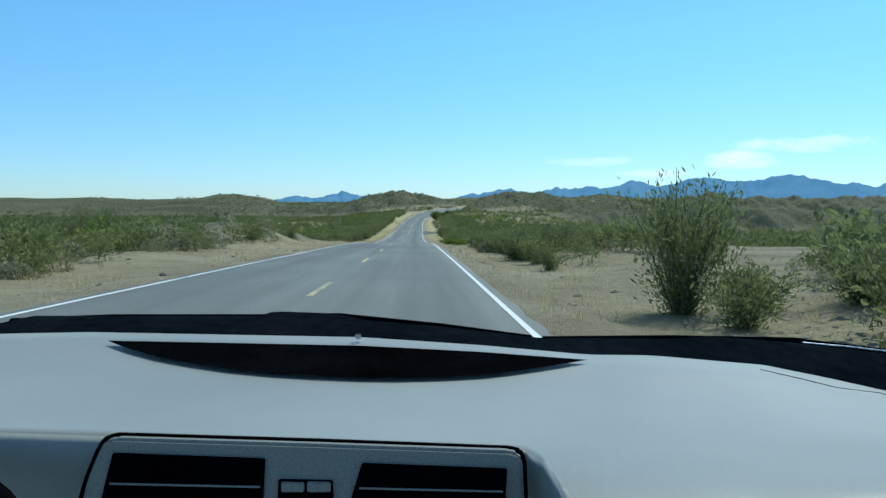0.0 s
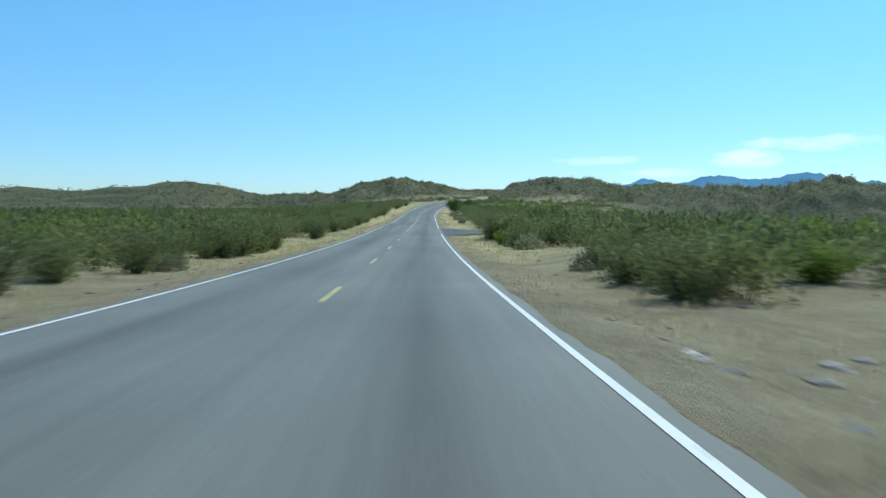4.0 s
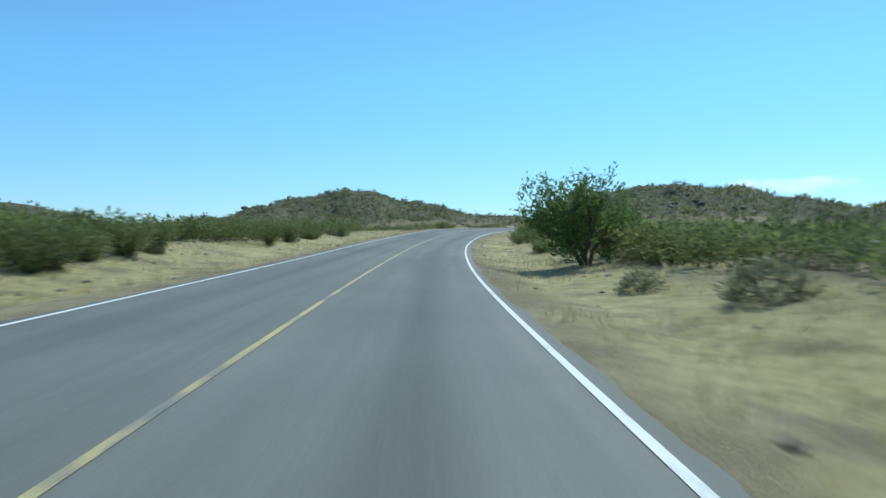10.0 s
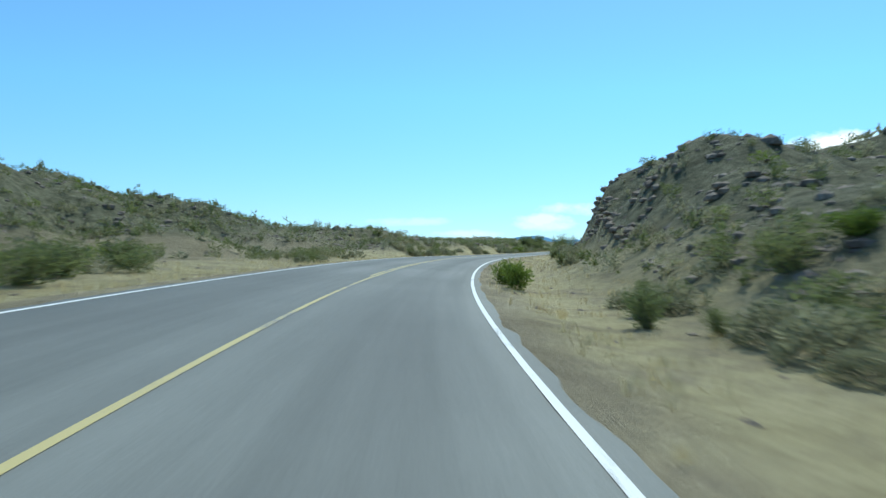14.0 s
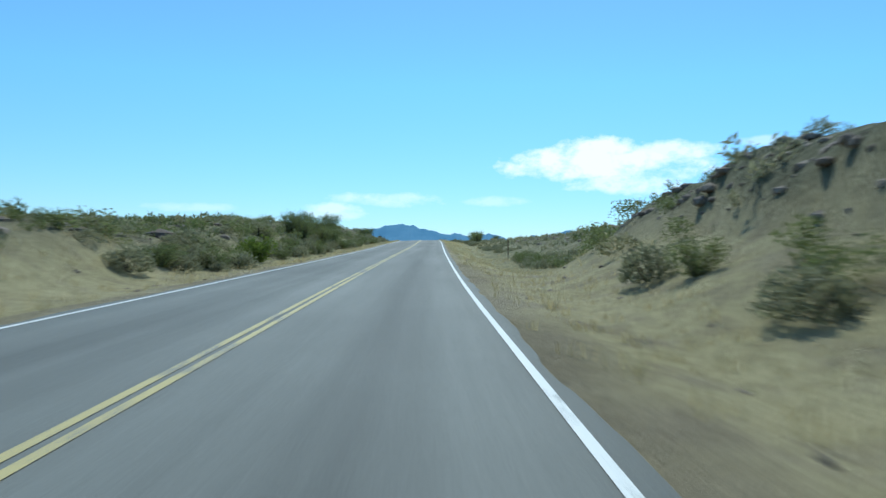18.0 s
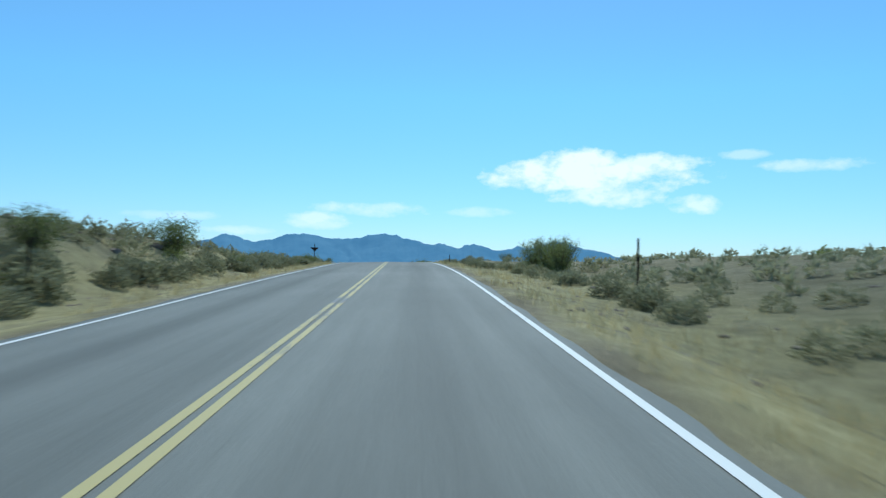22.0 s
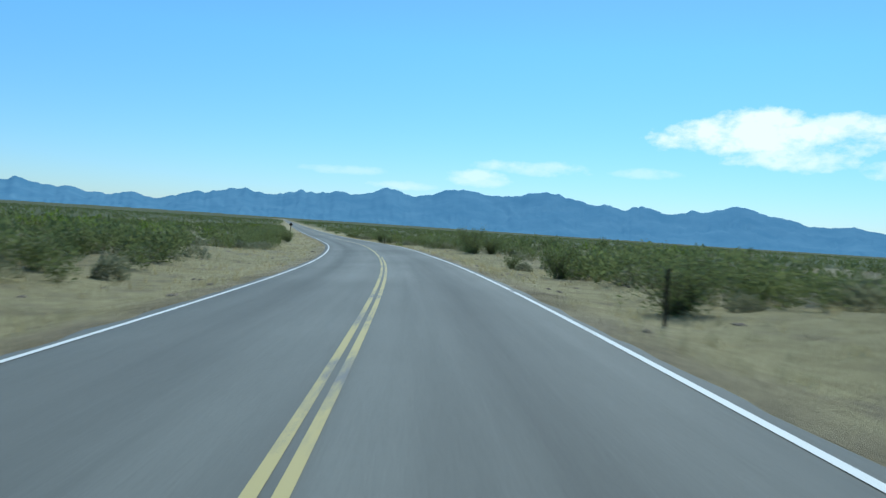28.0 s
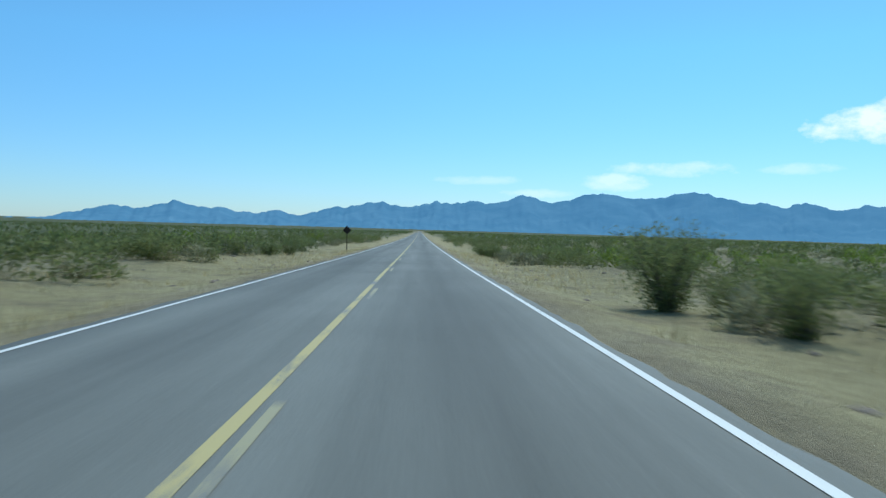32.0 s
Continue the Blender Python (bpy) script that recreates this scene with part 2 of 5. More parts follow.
def asphalt_material(name="asphalt", tone=0.93):
    """Grey worn asphalt with darker wheel tracks along its length."""
    m, n, l, b = material(name, 0.75, 0.0, 0.35)
    uv = n.new("ShaderNodeUVMap")
    sep = n.new("ShaderNodeSeparateXYZ")
    l.new(uv.outputs[0], sep.inputs[0])
    across, along = sep.outputs[0], sep.outputs[1]
    comb = n.new("ShaderNodeCombineXYZ")
    l.new(across, comb.inputs[0])
    sc = n.new("ShaderNodeMath")
    sc.operation = "MULTIPLY"
    sc.inputs[1].default_value = 0.03
    l.new(along, sc.inputs[0])
    l.new(sc.outputs[0], comb.inputs[1])
    streak = noise_node(n, l, 0.9, 5, 0.6, vec=comb.outputs[0])
    patch_, fine_ = noise_node(n, l, 0.12, 4), noise_node(n, l, 45.0, 3, 0.7)
    t = tone
    c = ramp(n, l, streak, [(0.3, (0.14 * t, 0.146 * t, 0.132 * t)), (0.55, (0.198 * t, 0.205 * t, 0.186 * t)), (0.75, (0.232 * t, 0.24 * t, 0.218 * t))])
    c = blend(n, l, 1.0, c, ramp(n, l, patch_, [(0.3, (0.82, 0.82, 0.82)), (0.7, (1.1, 1.1, 1.1))]), "MULTIPLY")
    c = blend(n, l, 1.0, c, ramp(n, l, fine_, [(0.3, (0.7, 0.7, 0.7)), (0.75, (1.25, 1.25, 1.25))]), "MULTIPLY")
    ab = n.new("ShaderNodeMath")
    ab.operation = "ABSOLUTE"
    l.new(across, ab.inputs[0])
    mid = ramp(n, l, ab.outputs[0], [(0.0, (1, 1, 1)), (1.0, (1, 1, 1))])
    ramp_node = mid.node
    rg = n.new("ShaderNodeMapRange")
    rg.inputs["From Min"].default_value, rg.inputs["From Max"].default_value = 0.0, 4.0
    l.new(ab.outputs[0], rg.inputs["Value"])
    l.new(rg.outputs[0], ramp_node.inputs[0])
    for p_, g_ in ((0.1, 1.06), (0.3, 1.0), (0.4, 0.9), (0.48, 0.78), (0.56, 0.9), (0.66, 1.02), (0.86, 1.06)):
        k_ = ramp_node.color_ramp.elements.new(p_)
        k_.color = (g_, g_, g_, 1)
    c = blend(n, l, 1.0, c, mid, "MULTIPLY")
    l.new(c, b.inputs["Base Color"])
    bump(n, l, b, fine_, 0.5, 0.008)
    return m


def paint_material(name, colour, worn):
    """Road paint with worn flakes through which asphalt shows."""
    m, n, l, b = material(name, 0.6, 0.0, 0.35)
    f = noise_node(n, l, 14.0, 6, 0.7)
    g = noise_node(n, l, 0.5, 3)
    s = n.new("ShaderNodeMath")
    s.operation = "ADD"
    l.new(f, s.inputs[0])
    l.new(g, s.inputs[1])
    l.new(ramp(n, l, s.outputs[0], [(0.42 + worn, (0.19, 0.19, 0.18)), (0.5 + worn, colour)]), b.inputs["Base Color"])
    bump(n, l, b, f, 0.3, 0.004)
    return m


M_SOIL = ground_material()
M_ASPHALT = asphalt_material()
M_ASPHALT_DARK = asphalt_material("dark_asphalt", 0.5)
M_WHITE = paint_material("white_road_paint", (0.74, 0.75, 0.72), 0.33)
M_YELLOW = paint_material("yellow_road_paint", (0.5, 0.42, 0.18), 0.45)
M_ROCK = two_scale("weathered_rock", (0.13, 0.1, 0.08), (0.34, 0.28, 0.22), 0.8, 7.0, 0.9, 0.0, 0.03)
M_PALE_ROCK = two_scale("pale_wash_rock", (0.3, 0.275, 0.235), (0.52, 0.49, 0.43), 0.6, 5.0, 0.9, 0.0, 0.03)
M_STEM = two_scale("grey_bark", (0.09, 0.075, 0.06), (0.2, 0.17, 0.13), 2.0, 20.0, 0.9)
M_CREOSOTE = leaf_material("olive_leaves", (0.105, 0.135, 0.05), (0.235, 0.265, 0.105), 0.55)
M_GREEN = leaf_material("fresh_green_leaves", (0.088, 0.138, 0.022), (0.225, 0.29, 0.058), 0.5)
M_TREE = leaf_material("tree_leaves", (0.075, 0.13, 0.036), (0.2, 0.27, 0.085), 0.5)
M_GREY = leaf_material("grey_green_twigs", (0.155, 0.165, 0.095), (0.34, 0.34, 0.21), 0.5)
M_STRAW = leaf_material("dry_straw", (0.4, 0.34, 0.18), (0.62, 0.55, 0.33), 0.5)
M_DARK_METAL = two_scale("rusted_dark_steel", (0.025, 0.02, 0.018), (0.07, 0.05, 0.04), 1.5, 25.0, 0.7, 0.4, 0.003)

# ---------------------------------------------------------------- the road's line and the lie of the land
# centre line: x, y, height of the road
ROAD = [
    (-1.99, 0.01, 0), (-1.97, 29.28, -0.83), (-1.98, 60.99, -1.85), (-2.04, 90.27, -3.25),
    (-2.16, 119.56, -4.19), (-2.07, 151.29, -4.68), (-1.85, 180.58, -4.77), (-1.51, 209.85, -4.8),
    (-1.26, 239.14, -4.39), (-0.28, 270.93, -3.69), (2.18, 300.23, -2.61), (7.01, 329.31, -1.32),
    (14.94, 360.2, -0.18), (25.71, 387.75, 0.8), (39.55, 413.78, 1.55), (56.14, 440.9, 2.31),
    (71.9, 465.58, 3.17), (87.86, 490.15, 4.08), (105.14, 516.76, 5.23), (120.75, 541.49, 6.21),
    (135.73, 566.57, 6.65), (149.35, 592.39, 6.38), (162.38, 621.19, 5.74), (172.87, 648.48, 5.02),
    (181.92, 676.28, 4.3), (189.71, 706.91, 3.64), (195.08, 735.62, 2.99),
]
AHEAD = (math.sin(radians(9.27)), math.cos(radians(9.27)))


def road_line(step=2.0):
    """Even points along the centre line, with the straights before and after it."""
    p = [(-1.9, -120.0, 3.6), (-1.95, -60.0, 1.8), (-1.98, -30.0, 0.9)] + ROAD
    x, y, z = p[-1]
    p += [(x + AHEAD[0] * d, y + AHEAD[1] * d, z - 0.0095 * d - 1.2 * (1 - math.exp(-d / 100))) for d in (30, 60, 120, 180, 250, 500, 900, 1500, 2400)]
    p = np.array(p)
    u = np.concatenate([[0], np.cumsum(np.hypot(*np.diff(p[:, :2], axis=0).T))])
    m = np.zeros_like(p)
    m[1:-1] = (p[2:] - p[:-2]) / (u[2:] - u[:-2])[:, None]
    m[0], m[-1] = (p[1] - p[0]) / (u[1] - u[0]), (p[-1] - p[-2]) / (u[-1] - u[-2])
    q = np.arange(0, u[-1], step)
    k = np.clip(np.searchsorted(u, q, "right") - 1, 0, len(u) - 2)
    h = (u[k + 1] - u[k])[:, None]
    w = ((q - u[k]) / (u[k + 1] - u[k]))[:, None]
    return (2 * w**3 - 3 * w**2 + 1) * p[k] + (w**3 - 2 * w**2 + w) * h * m[k] + (3 * w**2 - 2 * w**3) * p[k + 1] + (w**3 - w**2) * h * m[k + 1]


STEP = 2.0
LINE = road_line(STEP)
S0 = 120.0                                # length of road before y = 0
TAN = np.gradient(LINE[:, :2], axis=0)
TAN /= np.linalg.norm(TAN, axis=1)[:, None]
NRM = np.stack([TAN[:, 1], -TAN[:, 0]], 1)  # to the right of travel
RIGHT_LINE, LEFT_LINE = 3.45, -3.34
# cross fall in the bends: distance along the road, rise to the right per metre
BANK = [(-120, -0.02), (12, -0.027), (60, -0.015), (110, 0), (158, -0.006), (195, -0.025), (232, -0.014), (265, -0.03), (305, -0.053), (330, -0.075),
        (355, -0.062), (400, -0.03), (428, -0.01), (452, -0.006), (477, 0.003), (501, 0), (526, -0.008), (550, 0.016), (574, 0.026), (599, 0.018),
        (623, 0.025), (696, 0.039), (745, 0.041), (793, 0.006), (850, 0)]


def bank_rise(s, d):
    """How much the banked road is raised at d metres to the right of its centre line; the eye's lane keeps its height."""
    return np.interp(s, *zip(*BANK)) * (np.clip(d, -5, 5) - 1.9)


def smooth(a, b, v):
    t = np.clip((v - a) / (b - a), 0, 1)
    return t * t * (3 - 2 * t)


def hash2(i, j, seed):
    h = np.sin(i * 127.1 + j * 311.7 + seed * 74.7) * 43758.5453
    return h - np.floor(h)


def vnoise(x, y, seed=0):
    i, j = np.floor(x), np.floor(y)
    u, v = x - i, y - j
    u, v = u * u * (3 - 2 * u), v * v * (3 - 2 * v)
    a, b, c, d = hash2(i, j, seed), hash2(i + 1, j, seed), hash2(i, j + 1, seed), hash2(i + 1, j + 1, seed)
    return (a * (1 - u) + b * u) * (1 - v) + (c * (1 - u) + d * u) * v


def fbm(x, y, seed=0, octaves=4):
    s, w = 0, 1.0
    for o in range(octaves):
        s = s + w * (vnoise(x * 2**o, y * 2**o, seed + o) - 0.5)
        w *= 0.5
    return s


def road_at(x, y):
    """How far along the road, how far to its right, and the road's height there."""
    x, y = np.asarray(x, float).ravel(), np.asarray(y, float).ravel()
    s, d, z = np.zeros(len(x)), np.zeros(len(x)), np.zeros(len(x))
    for a in range(0, len(x), 8000):
        b = slice(a, a + 8000)
        q = (x[b, None] - LINE[None, :, 0]) ** 2 + (y[b, None] - LINE[None, :, 1]) ** 2
        k = q.argmin(1)
        rx, ry = x[b] - LINE[k, 0], y[b] - LINE[k, 1]
        f = rx * TAN[k, 0] + ry * TAN[k, 1]
        inside = (k > 0) & (k < len(LINE) - 1)
        d[b] = np.where(inside, rx * NRM[k, 0] + ry * NRM[k, 1], np.sign(rx * NRM[k, 0] + ry * NRM[k, 1] + 1e-9) * np.sqrt(q[np.arange(len(k)), k]))
        s[b] = k * STEP + np.clip(f, -2, 2)
        z[b] = np.interp(s[b], np.arange(len(LINE)) * STEP, LINE[:, 2])
    return s - S0, d, z


# mounds: x, y, height, half length, half width, turn in degrees
HILLS = [
    (-20, 410, 10.6, 27, 19, 60), (-48, 405, 6.7, 26, 18, 10), (-7, 440, 6.1, 24, 13, -30), (-116, 414, 10.5, 36, 22, 15), (-78, 447, 1.7, 40, 22, 0),
    (-170, 422, 6.4, 50, 28, -10), (-260, 430, 4.0, 70, 40, 10), (57, 384, 7.9, 24, 18, 25), (92, 390, 5.5, 34, 22, 0), (106, 345, 10.6, 36, 22, 20),
    (154, 340, 14.8, 50, 28, -12), (230, 344, 12.7, 70, 40, 8), (331, 350, 14.9, 90, 50, 0), (67, 420, 6.2, 20, 13, 58), (121, 448, 3.7, 22, 14, 40),
]


def bump_shape(x, y, h):
    cx, cy, top, a, b, turn = h
    c, s_ = math.cos(radians(turn)), math.sin(radians(turn))
    u, v = ((x - cx) * c + (y - cy) * s_) / a, (-(x - cx) * s_ + (y - cy) * c) / b
    r = np.sqrt(u * u + v * v) * (1 + 0.35 * fbm(x / 16, y / 16, 3, 3))
    return top * np.clip(1 - (r / 1.75) ** 2, 0, 1) ** 1.5


def lay(x, y):
    """Height of the ground, and what covers it, at points x, y."""
    x, y = np.asarray(x, float), np.asarray(y, float)
    s, d, zr = road_at(x, y)
    ad = np.abs(d)
    yl = np.interp(y, LINE[:, 1], LINE[:, 2])
    base = zr + (yl - zr) * smooth(25, 140, ad) + bank_rise(s, d) * (1 - smooth(8, 28, ad))
    base = base - np.maximum(base, 0) * 0.85 * smooth(60, 170, -d) * (1 - smooth(640, 820, y))
    # the flat lies low on the left where the road climbs to the saddle, and falls away to a broad wash on the right
    low = np.where(d > 0, -9.5, -4.3)
    reach = np.where(d > 0, smooth(16, 110, ad) * smooth(0, 90, y) * (1 - 0.85 * smooth(265, 305, y) * (1 - smooth(35, 75, ad))), smooth(20, 60, ad) * smooth(190, 260, y))
    base = base + np.minimum(low - base, 0) * reach * (1 - smooth(400, 440, y))
    # the far plain falls to the right of the last straight and rises to its left
    lat = (x - 195) * AHEAD[1] - (y - 735) * AHEAD[0]
    plain = np.clip(-0.012 * np.sign(lat) * np.maximum(np.abs(lat) - 60, 0), -40, 40)
    base = base + plain * smooth(480, 760, y)
    base = base - 0.010 * np.clip(d - 10, 0, 150) * smooth(545, 600, y)
    rough_ = fbm(x / 9, y / 9, 11, 4) * 0.8 + fbm(x / 45, y / 45, 17, 3) * 2.0
    hill = np.zeros_like(x)
    for h in HILLS:
        hill = np.maximum(hill, bump_shape(x, y, h)) + 0.18 * np.minimum(hill, bump_shape(x, y, h))
    # the long cut ridge on the right of the bend
    crest = np.interp(s, [346, 362, 380, 395, 412, 438, 450, 462, 473, 481], [0, 3.4, 5.6, 5.6, 5.0, 5.0, 4.6, 3.9, 3.2, 0])
    toe = np.interp(s, [352, 370, 394, 412], [11, 9.4, 9.6, 11])
    ridge_r = crest * smooth(7.5, 14.5, d) * (1 - 0.7 * smooth(20, 52, d))
    hill = np.maximum(hill, ridge_r)
    hill = hill * (1 + 0.28 * fbm(x / 7, y / 7, 23, 4)) + (fbm(x / 4, y / 4, 29, 4) * 1.1) * smooth(0.8, 4, hill)
    # steep cut face on the right of the bend, low banks along the climb
    cut = smooth(352, 372, s) * (1 - smooth(470, 486, s))
    limit = np.where(d > 0, 0.32 * np.maximum(d - 6.5, 0) + 2.3 * np.maximum(d - toe, 0), np.maximum(ad - 11, 0) * 0.55)
    hill = np.where(d > 0, np.minimum(hill, limit * (1 + 0.25 * fbm(x / 3, y / 3, 31, 3)) + (1 - cut) * np.maximum(d - 14, 0) * 0.4), np.minimum(hill, limit))
    bank_l = smooth(398, 425, s) * (1 - smooth(572, 592, s)) * (2.2 * smooth(6.5, 12, -d) + 0.9 * smooth(16, 34, -d)) * (0.75 + 0.7 * fbm(s / 20, d / 16, 37, 3))
    # right of the climb the verge dips, then a stony mound rises and dies out towards the open plain
    mound_r = np.interp(s, [462, 480, 495, 515, 540, 570, 590, 615, 655], [0, 2.9, 3.2, 2.3, 1.5, 1.1, 0.6, 0.4, 0])
    bank_r = mound_r * (smooth(11, 24, d) - 0.45 * smooth(34, 70, d)) * (0.95 + 0.5 * fbm(s / 17, d / 12, 41, 4)) - 1.1 * smooth(468, 484, s) * (1 - smooth(535, 575, s)) * smooth(4.8, 8.5, d) * (1 - smooth(10, 17, d))
    mound_l = 2.6 * np.exp(-(((s - 98) / 13) ** 2)) * smooth(11, 17, -d) * (1 - smooth(26, 38, -d)) + 1.6 * np.exp(-(((s - 62) / 10) ** 2)) * smooth(8, 13, -d) * (1 - smooth(20, 28, -d))
    wash = -1.1 * np.exp(-(((s - 92 - 0.15 * d) / 13) ** 2)) * smooth(5.5, 11, ad)
    mouth = smooth(152, 158, s) * (1 - smooth(182, 190, s)) * (d > 0)
    off = smooth(4.6, 11, ad) * (1 - 0.8 * mouth * (1 - smooth(26, 40, ad)))
    z = base + off * rough_ * 0.55 + hill + bank_l + bank_r + mound_l + wash - 0.07 - 0.28 * smooth(3.9, 6.0, ad) * (1 - 0.6 * smooth(7, 11, ad)) * (1 - 0.7 * mouth)
    stone = np.clip(smooth(1.4, 3.0, hill) + 0.75 * smooth(0.5, 1.4, bank_l) + 0.8 * smooth(470, 480, s) * (1 - smooth(552, 580, s)) * smooth(12, 18, d) + 0.7 * smooth(0.5, 1.5, mound_l)
                    + 0.55 * smooth(338, 355, s) * (1 - smooth(396, 410, s)) * smooth(6.0, 10, d) * (1 - smooth(20, 30, d)), 0, 1)
    grass = smooth(4.0, 5.0, ad) * (1 - smooth(9, 14, ad)) * (0.25 + 0.75 * smooth(118, 140, s) * (1 - 0.5 * smooth(300, 330, s)))
    grass = np.maximum(grass, smooth(466, 480, s) * (1 - 0.6 * smooth(590, 610, s)) * smooth(3.9, 4.4, ad) * (1 - smooth(9, 16, ad)))
    far = smooth(38, 85, ad) * (1 - 0.8 * smooth(0.8, 3.0, hill))
    far = np.maximum(far, smooth(900, 1100, s) * smooth(8, 12, ad))
    litter = smooth(455, 490, s) * (1 - 0.55 * smooth(535, 575, s)) * smooth(4.6, 7, ad) * (0.55 + 0.45 * smooth(6, 12, ad))
    litter = np.maximum(litter, 0.2 * smooth(110, 150, s) * smooth(6, 9, ad)) * (1 - far)
    return z, np.stack([stone, grass * (1 - stone), far, litter * (1 - 0.6 * stone)], 1)


def ground_z(x, y):
    return lay(np.atleast_1d(x), np.atleast_1d(y))[0]


# ---------------------------------------------------------------- mesh helpers
def mesh_np(name, verts, faces, mat, smooth_=False):
    """A mesh from arrays; faces all have the same number of corners."""
    verts, faces = np.asarray(verts, np.float32), np.asarray(faces, np.int32)
    me = bpy.data.meshes.new(name)
    k = faces.shape[1]
    me.vertices.add(len(verts))
    me.vertices.foreach_set("co", verts.ravel())
    me.loops.add(faces.size)
    me.loops.foreach_set("vertex_index", faces.ravel())
    me.polygons.add(len(faces))
    me.polygons.foreach_set("loop_start", np.arange(0, faces.size, k, dtype=np.int32))
    me.polygons.foreach_set("use_smooth", np.full(len(faces), smooth_))
    me.update(calc_edges=True)
    me.materials.append(mat)
    return me


def part(name, bm, mat, parent=None, label=""):
    """Links a bmesh as one mesh object under a thing or a part."""
    me = bpy.data.meshes.new(name)
    bm.normal_update()
    bm.to_mesh(me)
    bm.free()
    me.materials.append(mat)
    ob = new(name, me)
    if parent is not None:
        ob.parent = parent
    if label:
        ob["label"] = label
    return ob


def box_bm(size, at=(0, 0, 0), bevel=0.0, turn=None):
    bm = bmesh.new()
    bmesh.ops.create_cube(bm, size=1.0)
    bmesh.ops.scale(bm, vec=size, verts=bm.verts)
    if bevel:
        bmesh.ops.bevel(bm, geom=list(bm.edges), offset=bevel, segments=2, affect="EDGES", profile=0.6)
    if turn is not None:
        bmesh.ops.transform(bm, matrix=turn, verts=bm.verts)
    bmesh.ops.translate(bm, vec=at, verts=bm.verts)
    return bm


# ---------------------------------------------------------------- ground, one sheet to the horizon
def axis(lo, hi, fine_lo, fine_hi, step, grow=1.16):
    mid = list(np.arange(fine_lo, fine_hi + 0.01, step))
    up, k = [], step
    while (up[-1] if up else fine_hi) < hi:
        k *= grow
        up.append((up[-1] if up else fine_hi) + k)
    dn, k = [], step
    while (dn[-1] if dn else fine_lo) > lo:
        k *= grow
        dn.append((dn[-1] if dn else fine_lo) - k)
    return np.array(dn[::-1] + mid + up)


gx, gy = axis(-4600, 4800, -60, 250, 1.3), axis(-900, 5000, -30, 800, 1.5)
GX, GY = np.meshgrid(gx, gy)
gz, cover_rgb = lay(GX.ravel(), GY.ravel())
nx, ny = len(gx), len(gy)
ii = np.arange(nx * ny).reshape(ny, nx)
gfaces = np.stack([ii[:-1, :-1], ii[:-1, 1:], ii[1:, 1:], ii[1:, :-1]], -1).reshape(-1, 4)
gme = mesh_np("ground", np.stack([GX.ravel(), GY.ravel(), gz], 1), gfaces, M_SOIL, True)
col = gme.color_attributes.new("cover", "FLOAT_COLOR", "POINT")
col.data.foreach_set("color", cover_rgb.astype(np.float32).ravel())
ground = tagged(new("ground", gme), "pale desert soil with stony mounds and dry grass", "ground", kind="structure")


# ---------------------------------------------------------------- road and its paint
def strip(name, mat, s_from, s_to, d0, d1, lift, step=2.0, thick=0.0, ragged=0.0):
    """A ribbon along the road between two offsets from its centre line."""
    ss = np.append(np.arange(s_from, s_to, step), s_to) + S0
    k = np.arange(len(LINE)) * STEP
    px, py, pz = (np.interp(ss, k, LINE[:, i]) for i in range(3))
    nx_, ny_ = np.interp(ss, k, NRM[:, 0]), np.interp(ss, k, NRM[:, 1])
    cross = np.linspace(d0, d1, 9 if d1 - d0 > 2 else 2)
    v, uv = [], []
    for c in cross:
        crown = -0.012 * abs(c)
        e_ = c + ragged * math.copysign(1, c) * (fbm(ss / 1.1, ss * 0 + c, 91, 4) * 1.6 - 0.2) if ragged and c in (d0, d1) else c
        v.append(np.stack([px + nx_ * e_, py + ny_ * e_, pz + crown + lift + bank_rise(ss - S0, c)], 1))
        uv.append(np.stack([np.full(len(ss), c), ss], 1))
    if thick:
        for c, at in ((cross[-1], len(v)), (cross[0], 0)):
            low = np.stack([px + nx_ * (c + math.copysign(0.2, c)), py + ny_ * (c + math.copysign(0.2, c)), pz - thick + bank_rise(ss - S0, c)], 1)
            v.insert(at, low)
            uv.insert(at, np.stack([np.full(len(ss), c), ss], 1))
    n, m = len(v), len(ss)
    idx = np.arange(n * m).reshape(n, m)
    f = np.stack([idx[:-1, :-1], idx[1:, :-1], idx[1:, 1:], idx[:-1, 1:]], -1).reshape(-1, 4)
    me = mesh_np(name, np.concatenate(v), f, mat, True)
    layer = me.uv_layers.new(name="UVMap")
    layer.data.foreach_set("uv", np.concatenate(uv)[f.ravel()].astype(np.float32).ravel())
    return new(name, me)


road = tagged(strip("road", M_ASPHALT, -110, 2900, LEFT_LINE - 0.26, RIGHT_LINE + 0.24, 0.0, 0.5, 0.2, 0.1), "worn grey two-lane asphalt road with darker wheel tracks", "road", kind="structure")
PAINT = []


def paint(name, mat, a, b, d0, d1):
    ob = strip(name, mat, a, b, d0, d1, 0.006)
    ob.parent = road
    PAINT.append(ob)


paint("edge_line", M_WHITE, -110, 162, RIGHT_LINE - 0.05, RIGHT_LINE + 0.05)
paint("edge_line", M_WHITE, 180, 2900, RIGHT_LINE - 0.05, RIGHT_LINE + 0.05)
paint("edge_line", M_WHITE, -110, 2900, LEFT_LINE - 0.05, LEFT_LINE + 0.05)
for k_ in range(-2, 14):
    a_ = 12.19 * k_ + 0.2
    paint("centre_dash", M_YELLOW, a_, a_ + 3.05, 0.05, 0.17)
paint("centre_line", M_YELLOW, 166, 366, 0.13, 0.215)
for k_ in range(14, 17):
    a_ = 12.19 * k_ + 0.2
    paint("centre_dash", M_YELLOW, a_, a_ + 3.05, -0.06, 0.05)
